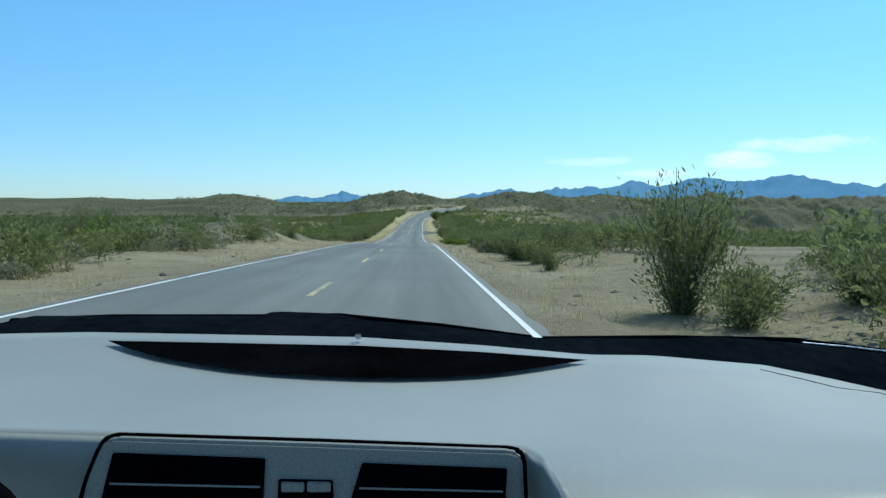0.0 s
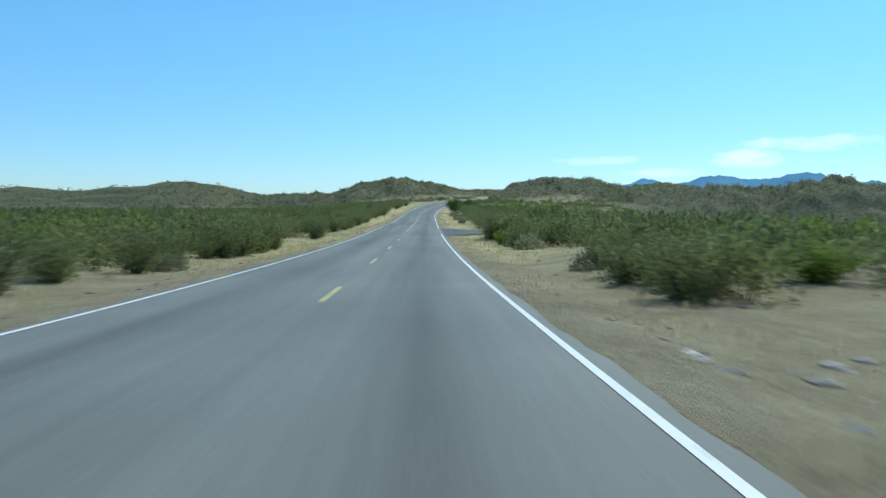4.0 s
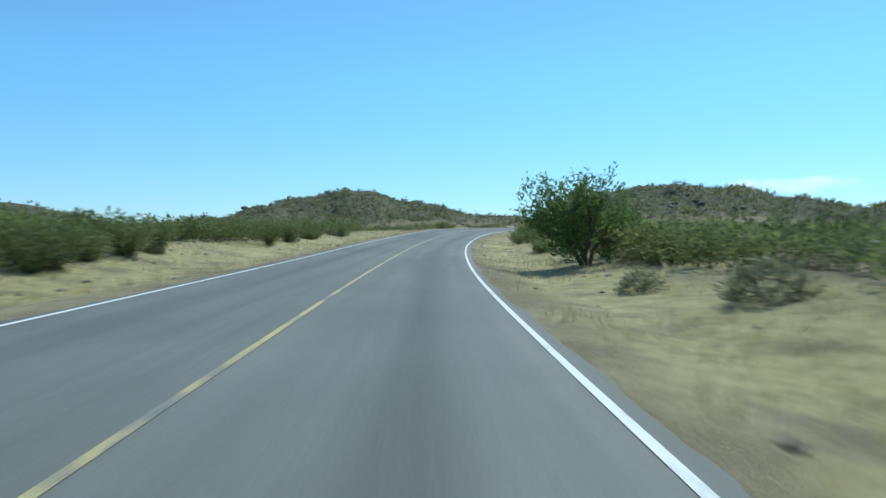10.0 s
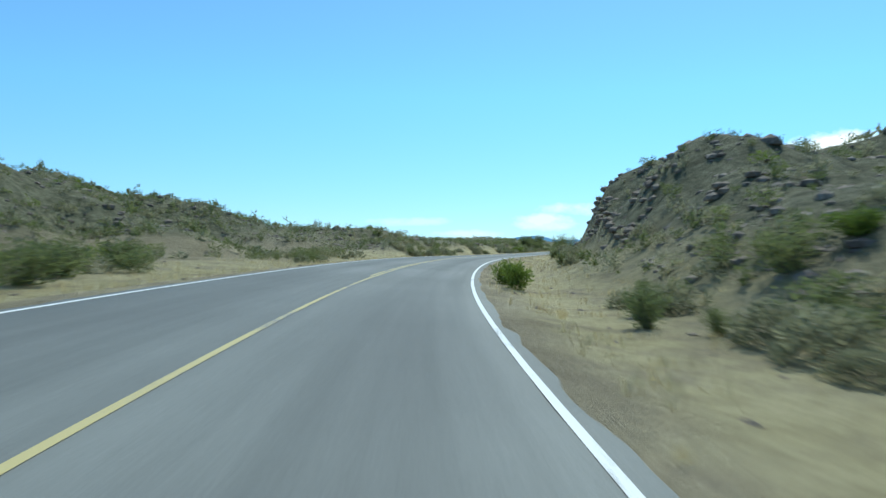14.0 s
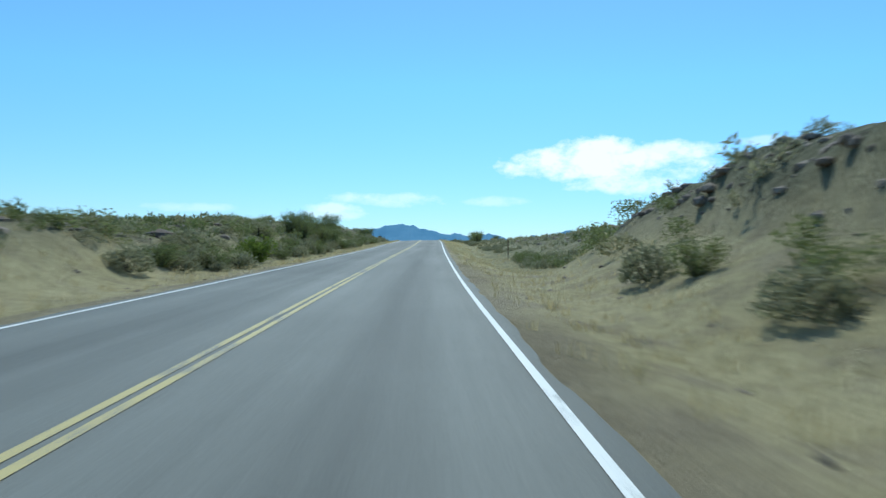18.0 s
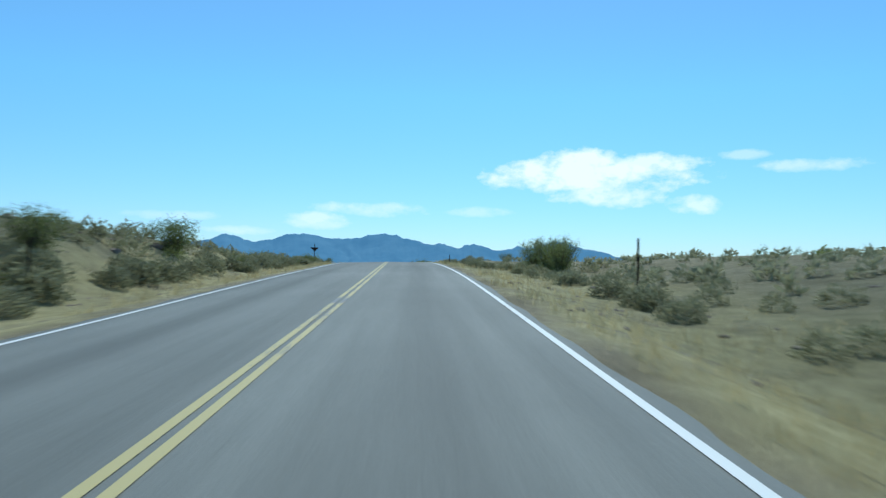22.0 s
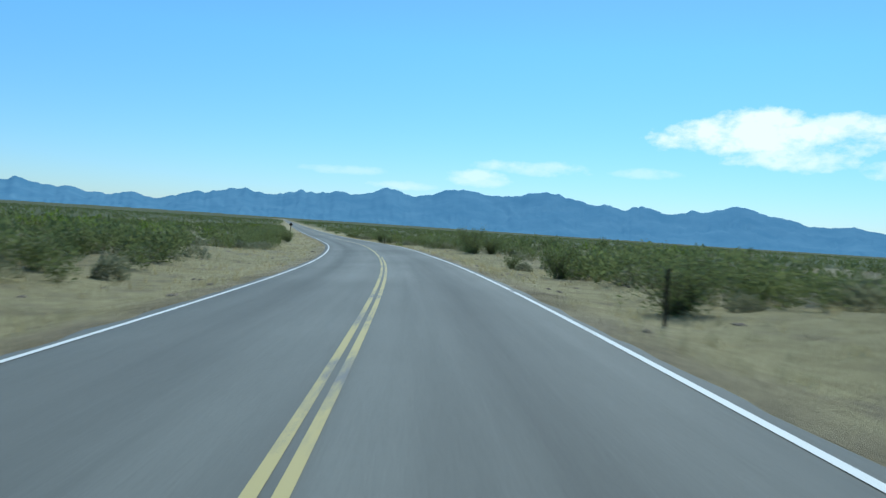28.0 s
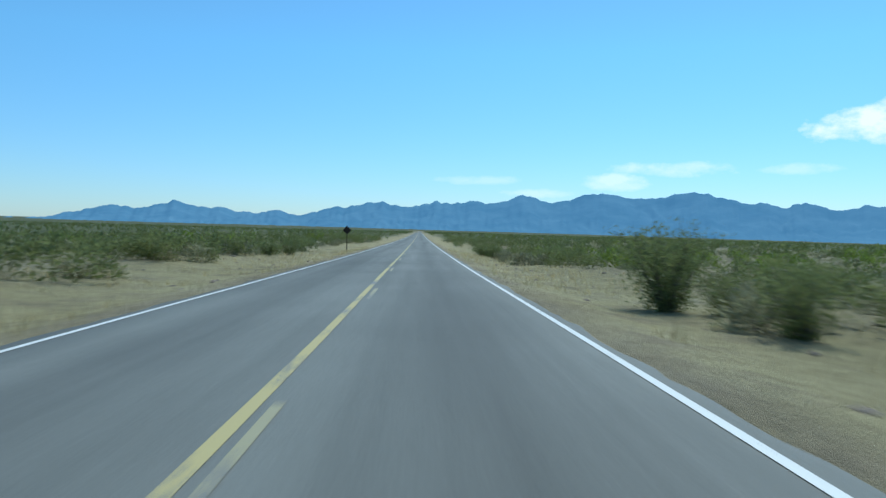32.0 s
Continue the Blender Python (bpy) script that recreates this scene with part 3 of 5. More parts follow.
paint("centre_line", M_YELLOW, 366, 726, 0.15, 0.24)
paint("centre_line", M_YELLOW, 366, 726, -0.01, 0.08)
paint("centre_line", M_YELLOW, 726, 2900, -0.0, 0.12)


M_FADED = paint_material("faded_yellow_road_paint", (0.36, 0.33, 0.2), 0.56)
for k_ in range(0, 9):
    paint("centre_dash", M_FADED, 735 + 12.19 * k_, 738 + 12.19 * k_, 0.2, 0.29)


# a paved track that leaves to the right, with a flared mouth
td = np.array([3.4, 4.2, 5, 6, 7.5, 9, 11, 14, 18, 23, 29, 36])
thalf = 4.0 + 9.5 * np.exp(-(td - 3.72) / 2.6)
tmid = 170.0 + 0.06 * (td - 3.7) + 0.012 * (td - 3.7) ** 2
tv, tuv = [], []
for dd, hw, mm in zip(td, thalf, tmid):
    ss_ = mm + np.linspace(-hw, hw, 15)
    k_ = (ss_ + S0) / STEP
    tx = np.interp(k_, np.arange(len(LINE)), LINE[:, 0]) + np.interp(k_, np.arange(len(LINE)), NRM[:, 0]) * dd
    ty = np.interp(k_, np.arange(len(LINE)), LINE[:, 1]) + np.interp(k_, np.arange(len(LINE)), NRM[:, 1]) * dd
    tz = np.interp(k_, np.arange(len(LINE)), LINE[:, 2]) - 0.055 + bank_rise(ss_, dd)
    wgt = smooth(4.2, 9, np.full(15, dd))
    tv.append(np.stack([tx, ty, tz * (1 - wgt) + (lay(tx, ty)[0] + 0.05) * wgt], 1))
    tuv.append(np.stack([np.full(15, dd), ss_], 1))
idx = np.arange(len(td) * 15).reshape(len(td), 15)
tf = np.stack([idx[:-1, :-1], idx[1:, :-1], idx[1:, 1:], idx[:-1, 1:]], -1).reshape(-1, 4)
tme = mesh_np("side_track", np.concatenate(tv), tf, M_ASPHALT_DARK, True)
tlay = tme.uv_layers.new(name="UVMap")
tlay.data.foreach_set("uv", np.concatenate(tuv)[tf.ravel()].astype(np.float32).ravel())
tagged(new("side_track", tme), "dark asphalt side track with a flared mouth", "road", kind="structure")


# ---------------------------------------------------------------- far mountains
# summits: azimuth and height as an angle, degrees
SUMMITS = [(-34, 0.5), (-21, 0.25), (-12, 0.95), (-7.8, 1.26), (-4.6, 0.9), (-0.8, 0.78), (3.6, 1.15), (6.8, 1.66), (11, 1.68), (13.6, 1.8), (17.4, 2.13), (20.6, 1.75), (23.1, 2.42), (26.6, 2.15), (29.4, 2.62), (33.8, 1.8),
           (36.4, 1.82), (40, 1.65), (43, 2.1), (46.5, 1.35), (50.3, 1.1), (54.2, 0.92), (57, 0.1)]
maz = np.radians(np.linspace(-62, 100, 1500))
mdeg = np.degrees(maz)
profile = np.full(len(maz), -0.05)
for az_, h_ in SUMMITS:
    profile = np.maximum(profile, h_ - 0.25 * np.abs(mdeg - az_) ** 0.92)
profile = profile * (1 - smooth(56, 62, mdeg)) + (-0.9) * smooth(54, 62, mdeg)
profile += (0.26 * fbm(mdeg * 0.55, mdeg * 0 + 3.3, 51, 7) + 0.16 * fbm(mdeg * 2.4, mdeg * 0 + 1.7, 53, 4)) * (1 - 0.75 * smooth(46, 56, mdeg))
rr = np.linspace(0, 1, 26)
MR, MA = np.meshgrid(rr, maz, indexing="ij")
rad = 3300 + 1150 * MR
ridge = 1 - np.abs(2 * vnoise(MA * 57.3 / 1.3 + 4 * fbm(MA * 20, MR * 3, 61, 2), MR * 2.6, 57) - 1)
ridge2 = 1 - np.abs(2 * vnoise(MA * 57.3 / 0.5, MR * 6, 59) - 1)
foot = np.interp(mdeg, [-62, -21, 9, 25, 43, 62, 100], [0.0, -0.1, -0.53, -0.9, -0.97, -1.1, -1.2])[None, :]
rise = np.clip(MR, 0, 1) ** 1.25
angle = foot - 0.25 + (profile[None, :] + 0.25 - foot) * rise * (1 - 0.75 * (1 - MR) * (1 - ridge)) + 0.45 * (ridge2 - 0.5) * MR * (1 - MR) * 2
MX, MY = 110 + rad * np.sin(MA), 420 + rad * np.cos(MA)
MZ = 9.0 + 4450 * np.tan(np.radians(angle)) * (rad / 4450)
nm, na = MX.shape
ii = np.arange(nm * na).reshape(nm, na)
mfaces = np.stack([ii[:-1, :-1], ii[1:, :-1], ii[1:, 1:], ii[:-1, 1:]], -1).reshape(-1, 4)[:, ::-1]
# distance haze is put into the blue base colour and a faint glow
M_FAR, n_, l_, b_ = material("haze_painted_mountain", 1.0, 0.0, 0.0)
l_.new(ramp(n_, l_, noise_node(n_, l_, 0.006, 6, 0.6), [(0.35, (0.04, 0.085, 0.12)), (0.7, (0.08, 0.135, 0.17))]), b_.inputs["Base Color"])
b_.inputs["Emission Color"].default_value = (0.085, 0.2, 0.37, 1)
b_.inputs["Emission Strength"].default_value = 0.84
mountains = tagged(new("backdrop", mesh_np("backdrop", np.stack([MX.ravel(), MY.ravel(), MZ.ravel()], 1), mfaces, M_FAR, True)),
                   "mountain range on the horizon with painted blue haze", "mountains", kind="structure")

# ---------------------------------------------------------------- desert plants
rng = np.random.default_rng(7)


def tube(points, radii, sides=4):
    """A tapered limb through points: vertices and quads."""
    points = np.asarray(points, float)
    v, f = [], []
    for i, (p, r) in enumerate(zip(points, radii)):
        d = points[min(i + 1, len(points) - 1)] - points[max(i - 1, 0)]
        d /= np.linalg.norm(d) + 1e-9
        u = np.cross(d, (0.3, 0.9, 0.1))
        u /= np.linalg.norm(u) + 1e-9
        w = np.cross(d, u)
        for k in range(sides):
            a_ = 2 * math.pi * k / sides
            v.append(p + r * (math.cos(a_) * u + math.sin(a_) * w))
    for i in range(len(points) - 1):
        for k in range(sides):
            q = (k + 1) % sides
            f.append((i * sides + k, i * sides + q, (i + 1) * sides + q, (i + 1) * sides + k))
    return np.array(v), np.array(f)


def merge(pieces):
    v, f, n = [], [], 0
    for a_, b_ in pieces:
        v.append(a_)
        f.append(b_ + n)
        n += len(a_)
    return np.concatenate(v), np.concatenate(f)


def leaves_at(centres, size, r, long=3.4):
    """One small slim leaf per centre, pointing outwards and up with much disorder."""
    n = len(centres)
    size = size * 0.66
    out = centres / (np.linalg.norm(centres, axis=1)[:, None] + 1e-6)
    u = r.normal(size=(n, 3)) * 0.62 + out * 0.7 + np.array([0, 0, 0.25])
    u[:, 2] = np.abs(u[:, 2]) * 0.9
    u /= np.linalg.norm(u, axis=1)[:, None]
    w = np.cross(u, r.normal(size=(n, 3)))
    w /= np.linalg.norm(w, axis=1)[:, None] + 1e-9
    s_ = (size * r.uniform(0.6, 1.4, n))[:, None]
    a_ = centres - u * s_ * long * 0.5
    b_ = centres + w * s_ * 0.5
    c_ = centres + u * s_ * long * 0.5
    d_ = centres - w * s_ * 0.5
    return np.stack([a_, b_, c_, d_], 1).reshape(-1, 3), np.arange(4 * n).reshape(n, 4)


def shrub(seed, stems=16, height=1.6, spread=0.75, per=60, leaf=0.07, low=0.3, sparse_top=0.0, droop=0.15, fuzz=1.0):
    """A many-stemmed desert shrub: thin stems fanning from the ground, small leaves on their upper parts."""
    r = np.random.default_rng(seed)
    tubes, centres = [], []
    for i in range(stems):
        a_ = r.uniform(0, 2 * math.pi)
        tilt = spread * math.sqrt(r.uniform(0.02, 1))
        h = height * r.uniform(0.65, 1.0) * (1 - 0.25 * tilt)
        top = np.array([math.cos(a_) * tilt * height * 0.8, math.sin(a_) * tilt * height * 0.8, h])
        mid = top * np.array([0.45, 0.45, 0.55]) + r.normal(0, 0.05 * height, 3)
        base = np.array([math.cos(a_), math.sin(a_), 0]) * 0.05 * height
        base[2] = -0.06
        tubes.append(tube([base, mid, top], [0.01 * height, 0.006 * height, 0.002 * height], 3))
        t = low + (1 - low) * r.uniform(0, 1, per) ** 0.8
        p = np.where((t < 0.55)[:, None], base + (mid - base) * (t / 0.55)[:, None], mid + (top - mid) * ((t - 0.55) / 0.45)[:, None])
        width = fuzz * height * (0.035 + 0.1 * np.sin(np.clip(t, 0, 1) * math.pi * 0.92))
        p = p + r.normal(size=(per, 3)) * width[:, None]
        p[:, 2] -= droop * height * r.uniform(0, 0.4, per)
        keep = p[:, 2] > 0.04
        if sparse_top:
            keep &= r.uniform(size=per) > sparse_top * np.clip(t - 0.6, 0, 1) * 2.2
        centres.append(p[keep])
    centres = np.concatenate(centres)
    return merge(tubes), leaves_at(centres, leaf, r)


def tuft_shrub(seed, height=0.6, n=700, leaf=0.05):
    """A dense round low bush of fine twigs."""
    r = np.random.default_rng(seed)
    a_, e_ = r.uniform(0, 2 * math.pi, n), np.arcsin(r.uniform(0.0, 1, n))
    q = r.uniform(0.35, 1, n) ** 0.5 * (1 + 0.09 * np.sin(3 * a_ + seed) + 0.07 * np.sin(7 * a_))
    p = np.stack([np.cos(a_) * np.cos(e_) * q * height * 0.95, np.sin(a_) * np.cos(e_) * q * height * 0.95, np.sin(e_) * q * height + 0.02], 1)
    tubes = []
    for i in range(12):
        b_ = r.uniform(0, 2 * math.pi)
        t = np.array([math.cos(b_) * 0.6, math.sin(b_) * 0.6, 0.65]) * height
        tubes.append(tube([np.array([0, 0, -0.05]), t * 0.5, t], [0.012, 0.008, 0.003], 3))
    return merge(tubes), leaves_at(p, leaf, r)


def tree(seed, height=3.6, width=4.8, trunks=5, per=64, leaf=0.1, clumps=150):
    """A low spreading tree: leaning tapered trunks, forked limbs and an open crown of leaf clumps."""
    r = np.random.default_rng(seed)
    tubes, centres = [], []
    for i in range(trunks):
        a_ = 2 * math.pi * (i + r.uniform(-0.3, 0.3)) / trunks
        fork = np.array([math.cos(a_) * width * 0.14, math.sin(a_) * width * 0.14, height * r.uniform(0.25, 0.36)])
        bend = fork * 0.5 + r.normal(0, 0.08, 3)
        tubes.append(tube([np.array([math.cos(a_) * 0.1, math.sin(a_) * 0.1, -0.1]), bend, fork], [0.026 * height, 0.022 * height, 0.018 * height], 6))
        for j in range(5):
            b_ = a_ + r.uniform(-1.1, 1.1)
            tip = np.array([math.cos(b_) * width * r.uniform(0.2, 0.5), math.sin(b_) * width * r.uniform(0.2, 0.5), height * r.uniform(0.3, 0.98)])
            mid = fork + (tip - fork) * 0.5 + r.normal(0, 0.12, 3)
            tubes.append(tube([fork, mid, tip], [0.013 * height, 0.008 * height, 0.003 * height], 4))
            for k in range(max(1, clumps // (trunks * 5))):
                c_ = mid + (tip - mid) * r.uniform(-0.2, 1.05) + r.normal(0, 0.07 * width, 3) * np.array([1, 1, 0.6])
                up = np.array([r.normal(0, 0.25), r.normal(0, 0.25), 1]) * height * r.uniform(0.08, 0.2)
                t = r.uniform(-0.8, 1, per)
                p = c_ + t[:, None] * up + r.normal(0, 0.055 * height, (per, 3)) * (1.2 - 0.7 * np.clip(t, 0, 1))[:, None]
                centres.append(p[p[:, 2] > 0.25])
                tubes.append(tube([mid, (mid + c_) / 2 + r.normal(0, 0.05, 3), c_ + up], [0.009 * height, 0.006 * height, 0.002 * height], 3))
    return merge(tubes), leaves_at(np.concatenate(centres), leaf, r, 2.8)


def plant_thing(name, made, mat_leaf, woody, leafy, label, category, group, mat_wood=None):
    """A plant as a thing with its woody part and its foliage."""
    (sv, sf), (lv, lf) = made
    root = tagged(new(name), label, category, group)
    for n_, v, f, m in ((woody, sv, sf, mat_wood or M_STEM), (leafy, lv, lf, mat_leaf)):
        ob = new(n_, mesh_np(n_, v, f, m))
        ob.parent = root
    return root


CREO = [shrub(100 + i, 22 + i, 1.5, 0.78 + 0.04 * i, 70, 0.062, 0.08) for i in range(5)]
LUSH = [shrub(140 + i, 24, 1.2, 0.95, 80, 0.07, 0.12) for i in range(3)]
TALL = [shrub(120 + i, 28, 2.0, 0.75, 84, 0.06, 0.05, 0.0, 0.15, 0.8) for i in range(3)]
WISP = [shrub(160 + i, 34, 2.6, 0.7, 210, 0.05, 0.06, 0.2, 0.1, 0.8) for i in range(3)]
TUFT = [tuft_shrub(180 + i, 0.6, 750 + 50 * i, 0.056) for i in range(4)]
TREES = [tree(200 + i) for i in range(3)]

KINDS = {
    "creosote_bush": ([plant_thing("creosote_bush", m, M_CREOSOTE, "branchwork", "foliage", "olive-green creosote bush on pale desert soil", "bush", "creosote bushes along the road") for m in CREO], 1.5),
    "tall_creosote_bush": ([plant_thing("tall_creosote_bush", m, M_CREOSOTE, "branchwork", "foliage", "tall dense olive-green creosote bush beside the road", "bush", "tall creosote bushes") for m in TALL], 2.0),
    "green_shrub": ([plant_thing("green_shrub", m, M_GREEN, "branchwork", "foliage", "bright fresh-green rounded shrub on the sandy roadside", "bush", "green roadside shrubs") for m in LUSH], 1.2),
    "wispy_bush": ([plant_thing("wispy_bush", m, M_CREOSOTE, "branchwork", "foliage", "tall open creosote bush with bare wispy upper twigs", "bush", "tall creosote bushes") for m in WISP], 2.6),
    "grey_bush": ([plant_thing("grey_bush", m, M_GREY, "branchwork", "foliage", "low round grey-green bush on stony soil", "bush", "low grey bushes") for m in TUFT], 0.6),
    "mesquite_tree": ([plant_thing("mesquite_tree", m, M_TREE, "trunk", "crown", "spreading green desert tree with several dark trunks", "tree", "roadside desert trees") for m in TREES], 3.6),
}
USED = {k: [False] * len(v[0]) for k, v in KINDS.items()}


def plant(kind, i, x, y, height, turn=0.0, wide=1.0, sink=0.03):
    protos, h0 = KINDS[kind]
    i %= len(protos)
    k = height / h0
    m = Matrix.Translation((x, y, float(ground_z(x, y)[0]) - sink)) @ Matrix.Rotation(turn, 4, "Z") @ Matrix.Diagonal((k * wide, k * wide, k, 1))
    if not USED[kind][i]:
        USED[kind][i] = True
        protos[i].matrix_basis = m
        return protos[i]
    made = copy_thing(protos[i], Matrix.Identity(4))
    made.matrix_basis = m
    return made


# low round bushes on the straw verge: along the road, to its right, height
VERGE = [(228, 7.6, 0.75), (233, 8.4, 0.6), (240, 7.9, 0.85), (243, 9.0, 0.6), (250, 7.2, 0.7), (257, 8.3, 0.8), (221, 8.1, 0.7), (214, 7.7, 0.65), (262, 7.4, 0.6)]
# the tall hedge-like rows behind it: along the road, to its right, height
ROWS_BEHIND = [(186, 11.6, 2.0), (188, 13.4, 2.2), (191, 11.0, 2.0), (194, 12.4, 2.3), (197, 11.2, 2.1), (200, 12.8, 2.3), (203, 11.0, 2.1), (206, 12.2, 2.3), (209, 11.4, 2.0), (212, 12.9, 2.2), (216, 11.3, 1.9), (220, 12.6, 2.0)]
# x, y, height, width to height
STANDING_TREES = [(7.9, 272, 3.6, 1.0), (9.9, 276.6, 2.8, 0.85), (13.4, 313, 2.2, 1.0), (10.5, 160.0, 2.6, 1.0)]
STANDING_WISPS = [(-11.6, 249, 2.3, 0.65), (-12.2, 256, 2.2, 0.65), (4.95, 13.0, 2.9, 0.75), (7.7, 11.8, 1.3, 1.3), (49.6, 417, 3.0, 1.0), (48.2, 414, 2.0, 1.2), (112.5, 546.2, 2.0, 1.2), (105.9, 535.4, 1.6, 1.2), (141.5, 553.2, 2.6, 0.9), (140.1, 550.0, 2.9, 0.9), (137.7, 546.5, 2.7, 0.9), (139.0, 547.8, 2.4, 0.9), (198.2, 701, 2.8, 0.9),
                  (199.8, 700, 1.9, 1.2), (205, 751, 2.4, 1.0), (160, 569, 1.7, 1.15), (158.5, 577, 1.3, 1.2), (12, 312.5, 1.9, 1.0), (75, 489, 2.1, 1.1), (-17.8, 39.4, 2.9, 1.0), (82, 496, 2.6, 1.05), (79.8, 493, 2.2, 1.1), (83.5, 499, 2.1, 1.1), (80.5, 496.5, 2.5, 1.2), (78, 494.5, 2.1, 1.2), (76.5, 489.5, 2.2, 1.1), (91, 516, 2.6, 1.1)]
STANDING_GREEN = [(198.6, 722.9, 0.45, 1.5), (4.1, 91.3, 1.2, 1.5), (5.6, 92.5, 1.25, 1.5), (12.7, 107.7, 1.4, 1.7), (9.7, 115.1, 1.2, 1.3), (6.6, 96.8, 1.2, 1.0), (5.4, 147.5, 1.05, 0.8), (5.6, 150.8, 1.15, 0.7), (20.9, 362.5, 1.15, 0.7), (21.3, 364.4, 1.0, 0.8),
                  (54.2, 427.2, 1.2, 0.75), (64.6, 467.5, 1.6, 1.0), (25.5, 353.5, 0.8, 1.2), (24.5, 351, 0.6, 1.2), (16, 104, 1.3, 1.2), (20, 103, 1.4, 1.3), (205, 716, 0.5, 1.0)]
STANDING_BUSH = [(6.5, 362.1, 1.5, 1.4), (6.8, 365.2, 1.5, 1.4), (6.1, 359.9, 1.5, 1.3), (7.1, 374.4, 1.4, 1.4), (14.6, 316, 1.9, 1.3), (12.8, 310.5, 1.5, 1.4), (15.5, 312, 1.9, 1.4), (15.8, 320, 1.9, 1.4), (17.5, 325, 1.7, 1.3),
                 (-8.4, 247, 2.0, 1.3), (-9.4, 250.5, 2.3, 1.3), (-8.8, 254, 2.0, 1.2), (187.3, 737.6, 1.7, 1.3), (185.4, 735.4, 1.8, 1.3), (183.6, 737.4, 1.9, 1.3), (186, 741, 1.7, 1.3), (-14.3, 45.7, 1.5, 1.3), (6.6, 37, 1.9, 1.5), (8.2, 39.2, 1.8, 1.4), (9.6, 36.4, 1.7, 1.3), (7.8, 42.5, 1.5, 1.3), (11, 41, 1.7, 1.3), (-12, 52.7, 1.5, 1.1), (-13, 73.9, 2.0, 0.9), (-15, 70, 1.6, 1.0), (6.2, 61.2, 1.4, 1.3), (8.4, 60, 1.6, 1.3), (10, 63.5, 1.6, 1.3), (12.4, 66, 1.7, 1.3), (9.5, 69, 1.5, 1.3), (6.4, 74.6, 0.95, 1.4),
                 (20, 353.4, 1.0, 0.8), (24, 354, 1.3, 1.0), (65.2, 439.4, 1.15, 0.9), (77, 491, 2.3, 1.0), (135, 581, 1.5, 1.1), (139.4, 586, 1.2, 1.0), (182, 653.9, 1.7, 1.3), (187, 733, 1.8, 1.0),
                 (184.6, 731, 1.6, 1.0), (181, 719, 1.5, 1.0), (12.4, 321.1, 0.8, 1.3), (198, 699.5, 1.6, 1.1), (8.2, 161.8, 2.4, 1.1), (9.6, 159.0, 2.5, 1.2), (11.5, 162.0, 2.5, 1.2), (8.8, 156.8, 2.1, 1.2)]
for j, (s_, d_, h) in enumerate(VERGE):
    k_ = (s_ + S0) / STEP
    vx, vy = (float(np.interp(k_, np.arange(len(LINE)), LINE[:, q]) + np.interp(k_, np.arange(len(LINE)), NRM[:, q]) * d_) for q in (0, 1))
    plant("grey_bush", j, vx, vy, h, j * 1.9, 1.2)
for j, (s_, d_, h) in enumerate(ROWS_BEHIND):
    k_ = (s_ + S0) / STEP
    vx, vy = (float(np.interp(k_, np.arange(len(LINE)), LINE[:, q]) + np.interp(k_, np.arange(len(LINE)), NRM[:, q]) * d_) for q in (0, 1))
    plant("tall_creosote_bush", j, vx, vy, h, j * 1.3, 1.15)
for j, (x, y, h, w) in enumerate(STANDING_TREES):
    plant("mesquite_tree", j, x, y, h, j * 1.7, w)
for j, (x, y, h, w) in enumerate(STANDING_WISPS):
    plant("wispy_bush", j, x, y, h, j * 2.3, w)
for j, (x, y, h, w) in enumerate(STANDING_GREEN):
    plant("green_shrub", j, x, y, h, j * 1.3, w)
for j, (x, y, h, w) in enumerate(STANDING_BUSH):
    plant("tall_creosote_bush" if h > 1.5 else "creosote_bush", j, x, y, h, j * 2.1, w)

# stretches of road: from, to, nearest left, nearest right, bushes per square metre, share of low grey bushes, height, left to right
STRETCHES = [(-60, 60, 8.6, 6.6, 0.14, 0.3, 1.45), (60, 82, 11, 8.0, 0.11, 0.35, 1.4), (82, 112, 15, 12, 0.1, 0.35, 1.4), (112, 134, 7.4, 7.2, 0.17, 0.2, 1.6), (134, 157, 7.2, 7.0, 0.27, 0.1, 1.9),
             (157, 184, 7.2, 9.0, 0.27, 0.1, 2.0), (184, 285, 7.4, 9.2, 0.26, 0.12, 1.9), (285, 345, 8.0, 7.0, 0.32, 0.2, 1.4), (345, 372, 8.4, 7.0, 0.24, 0.4, 1.0), (372, 402, 8.0, 7.2, 0.2, 0.5, 0.95),
             (402, 470, 6.8, 7.0, 0.26, 0.5, 1.0), (470, 555, 6.4, 9.6, 0.3, 0.5, 1.0), (555, 592, 6.8, 8.0, 0.2, 0.9, 0.9), (592, 655, 6.8, 7.0, 0.22, 0.86, 0.95), (655, 725, 8.2, 7.4, 0.17, 0.4, 1.5), (725, 790, 8.0, 8.0, 0.16, 0.4, 1.45), (790, 960, 7.6, 7.0, 0.19, 0.4, 1.3)]
NX, NY, NS, ND, NH, NK = [], [], [], [], [], []
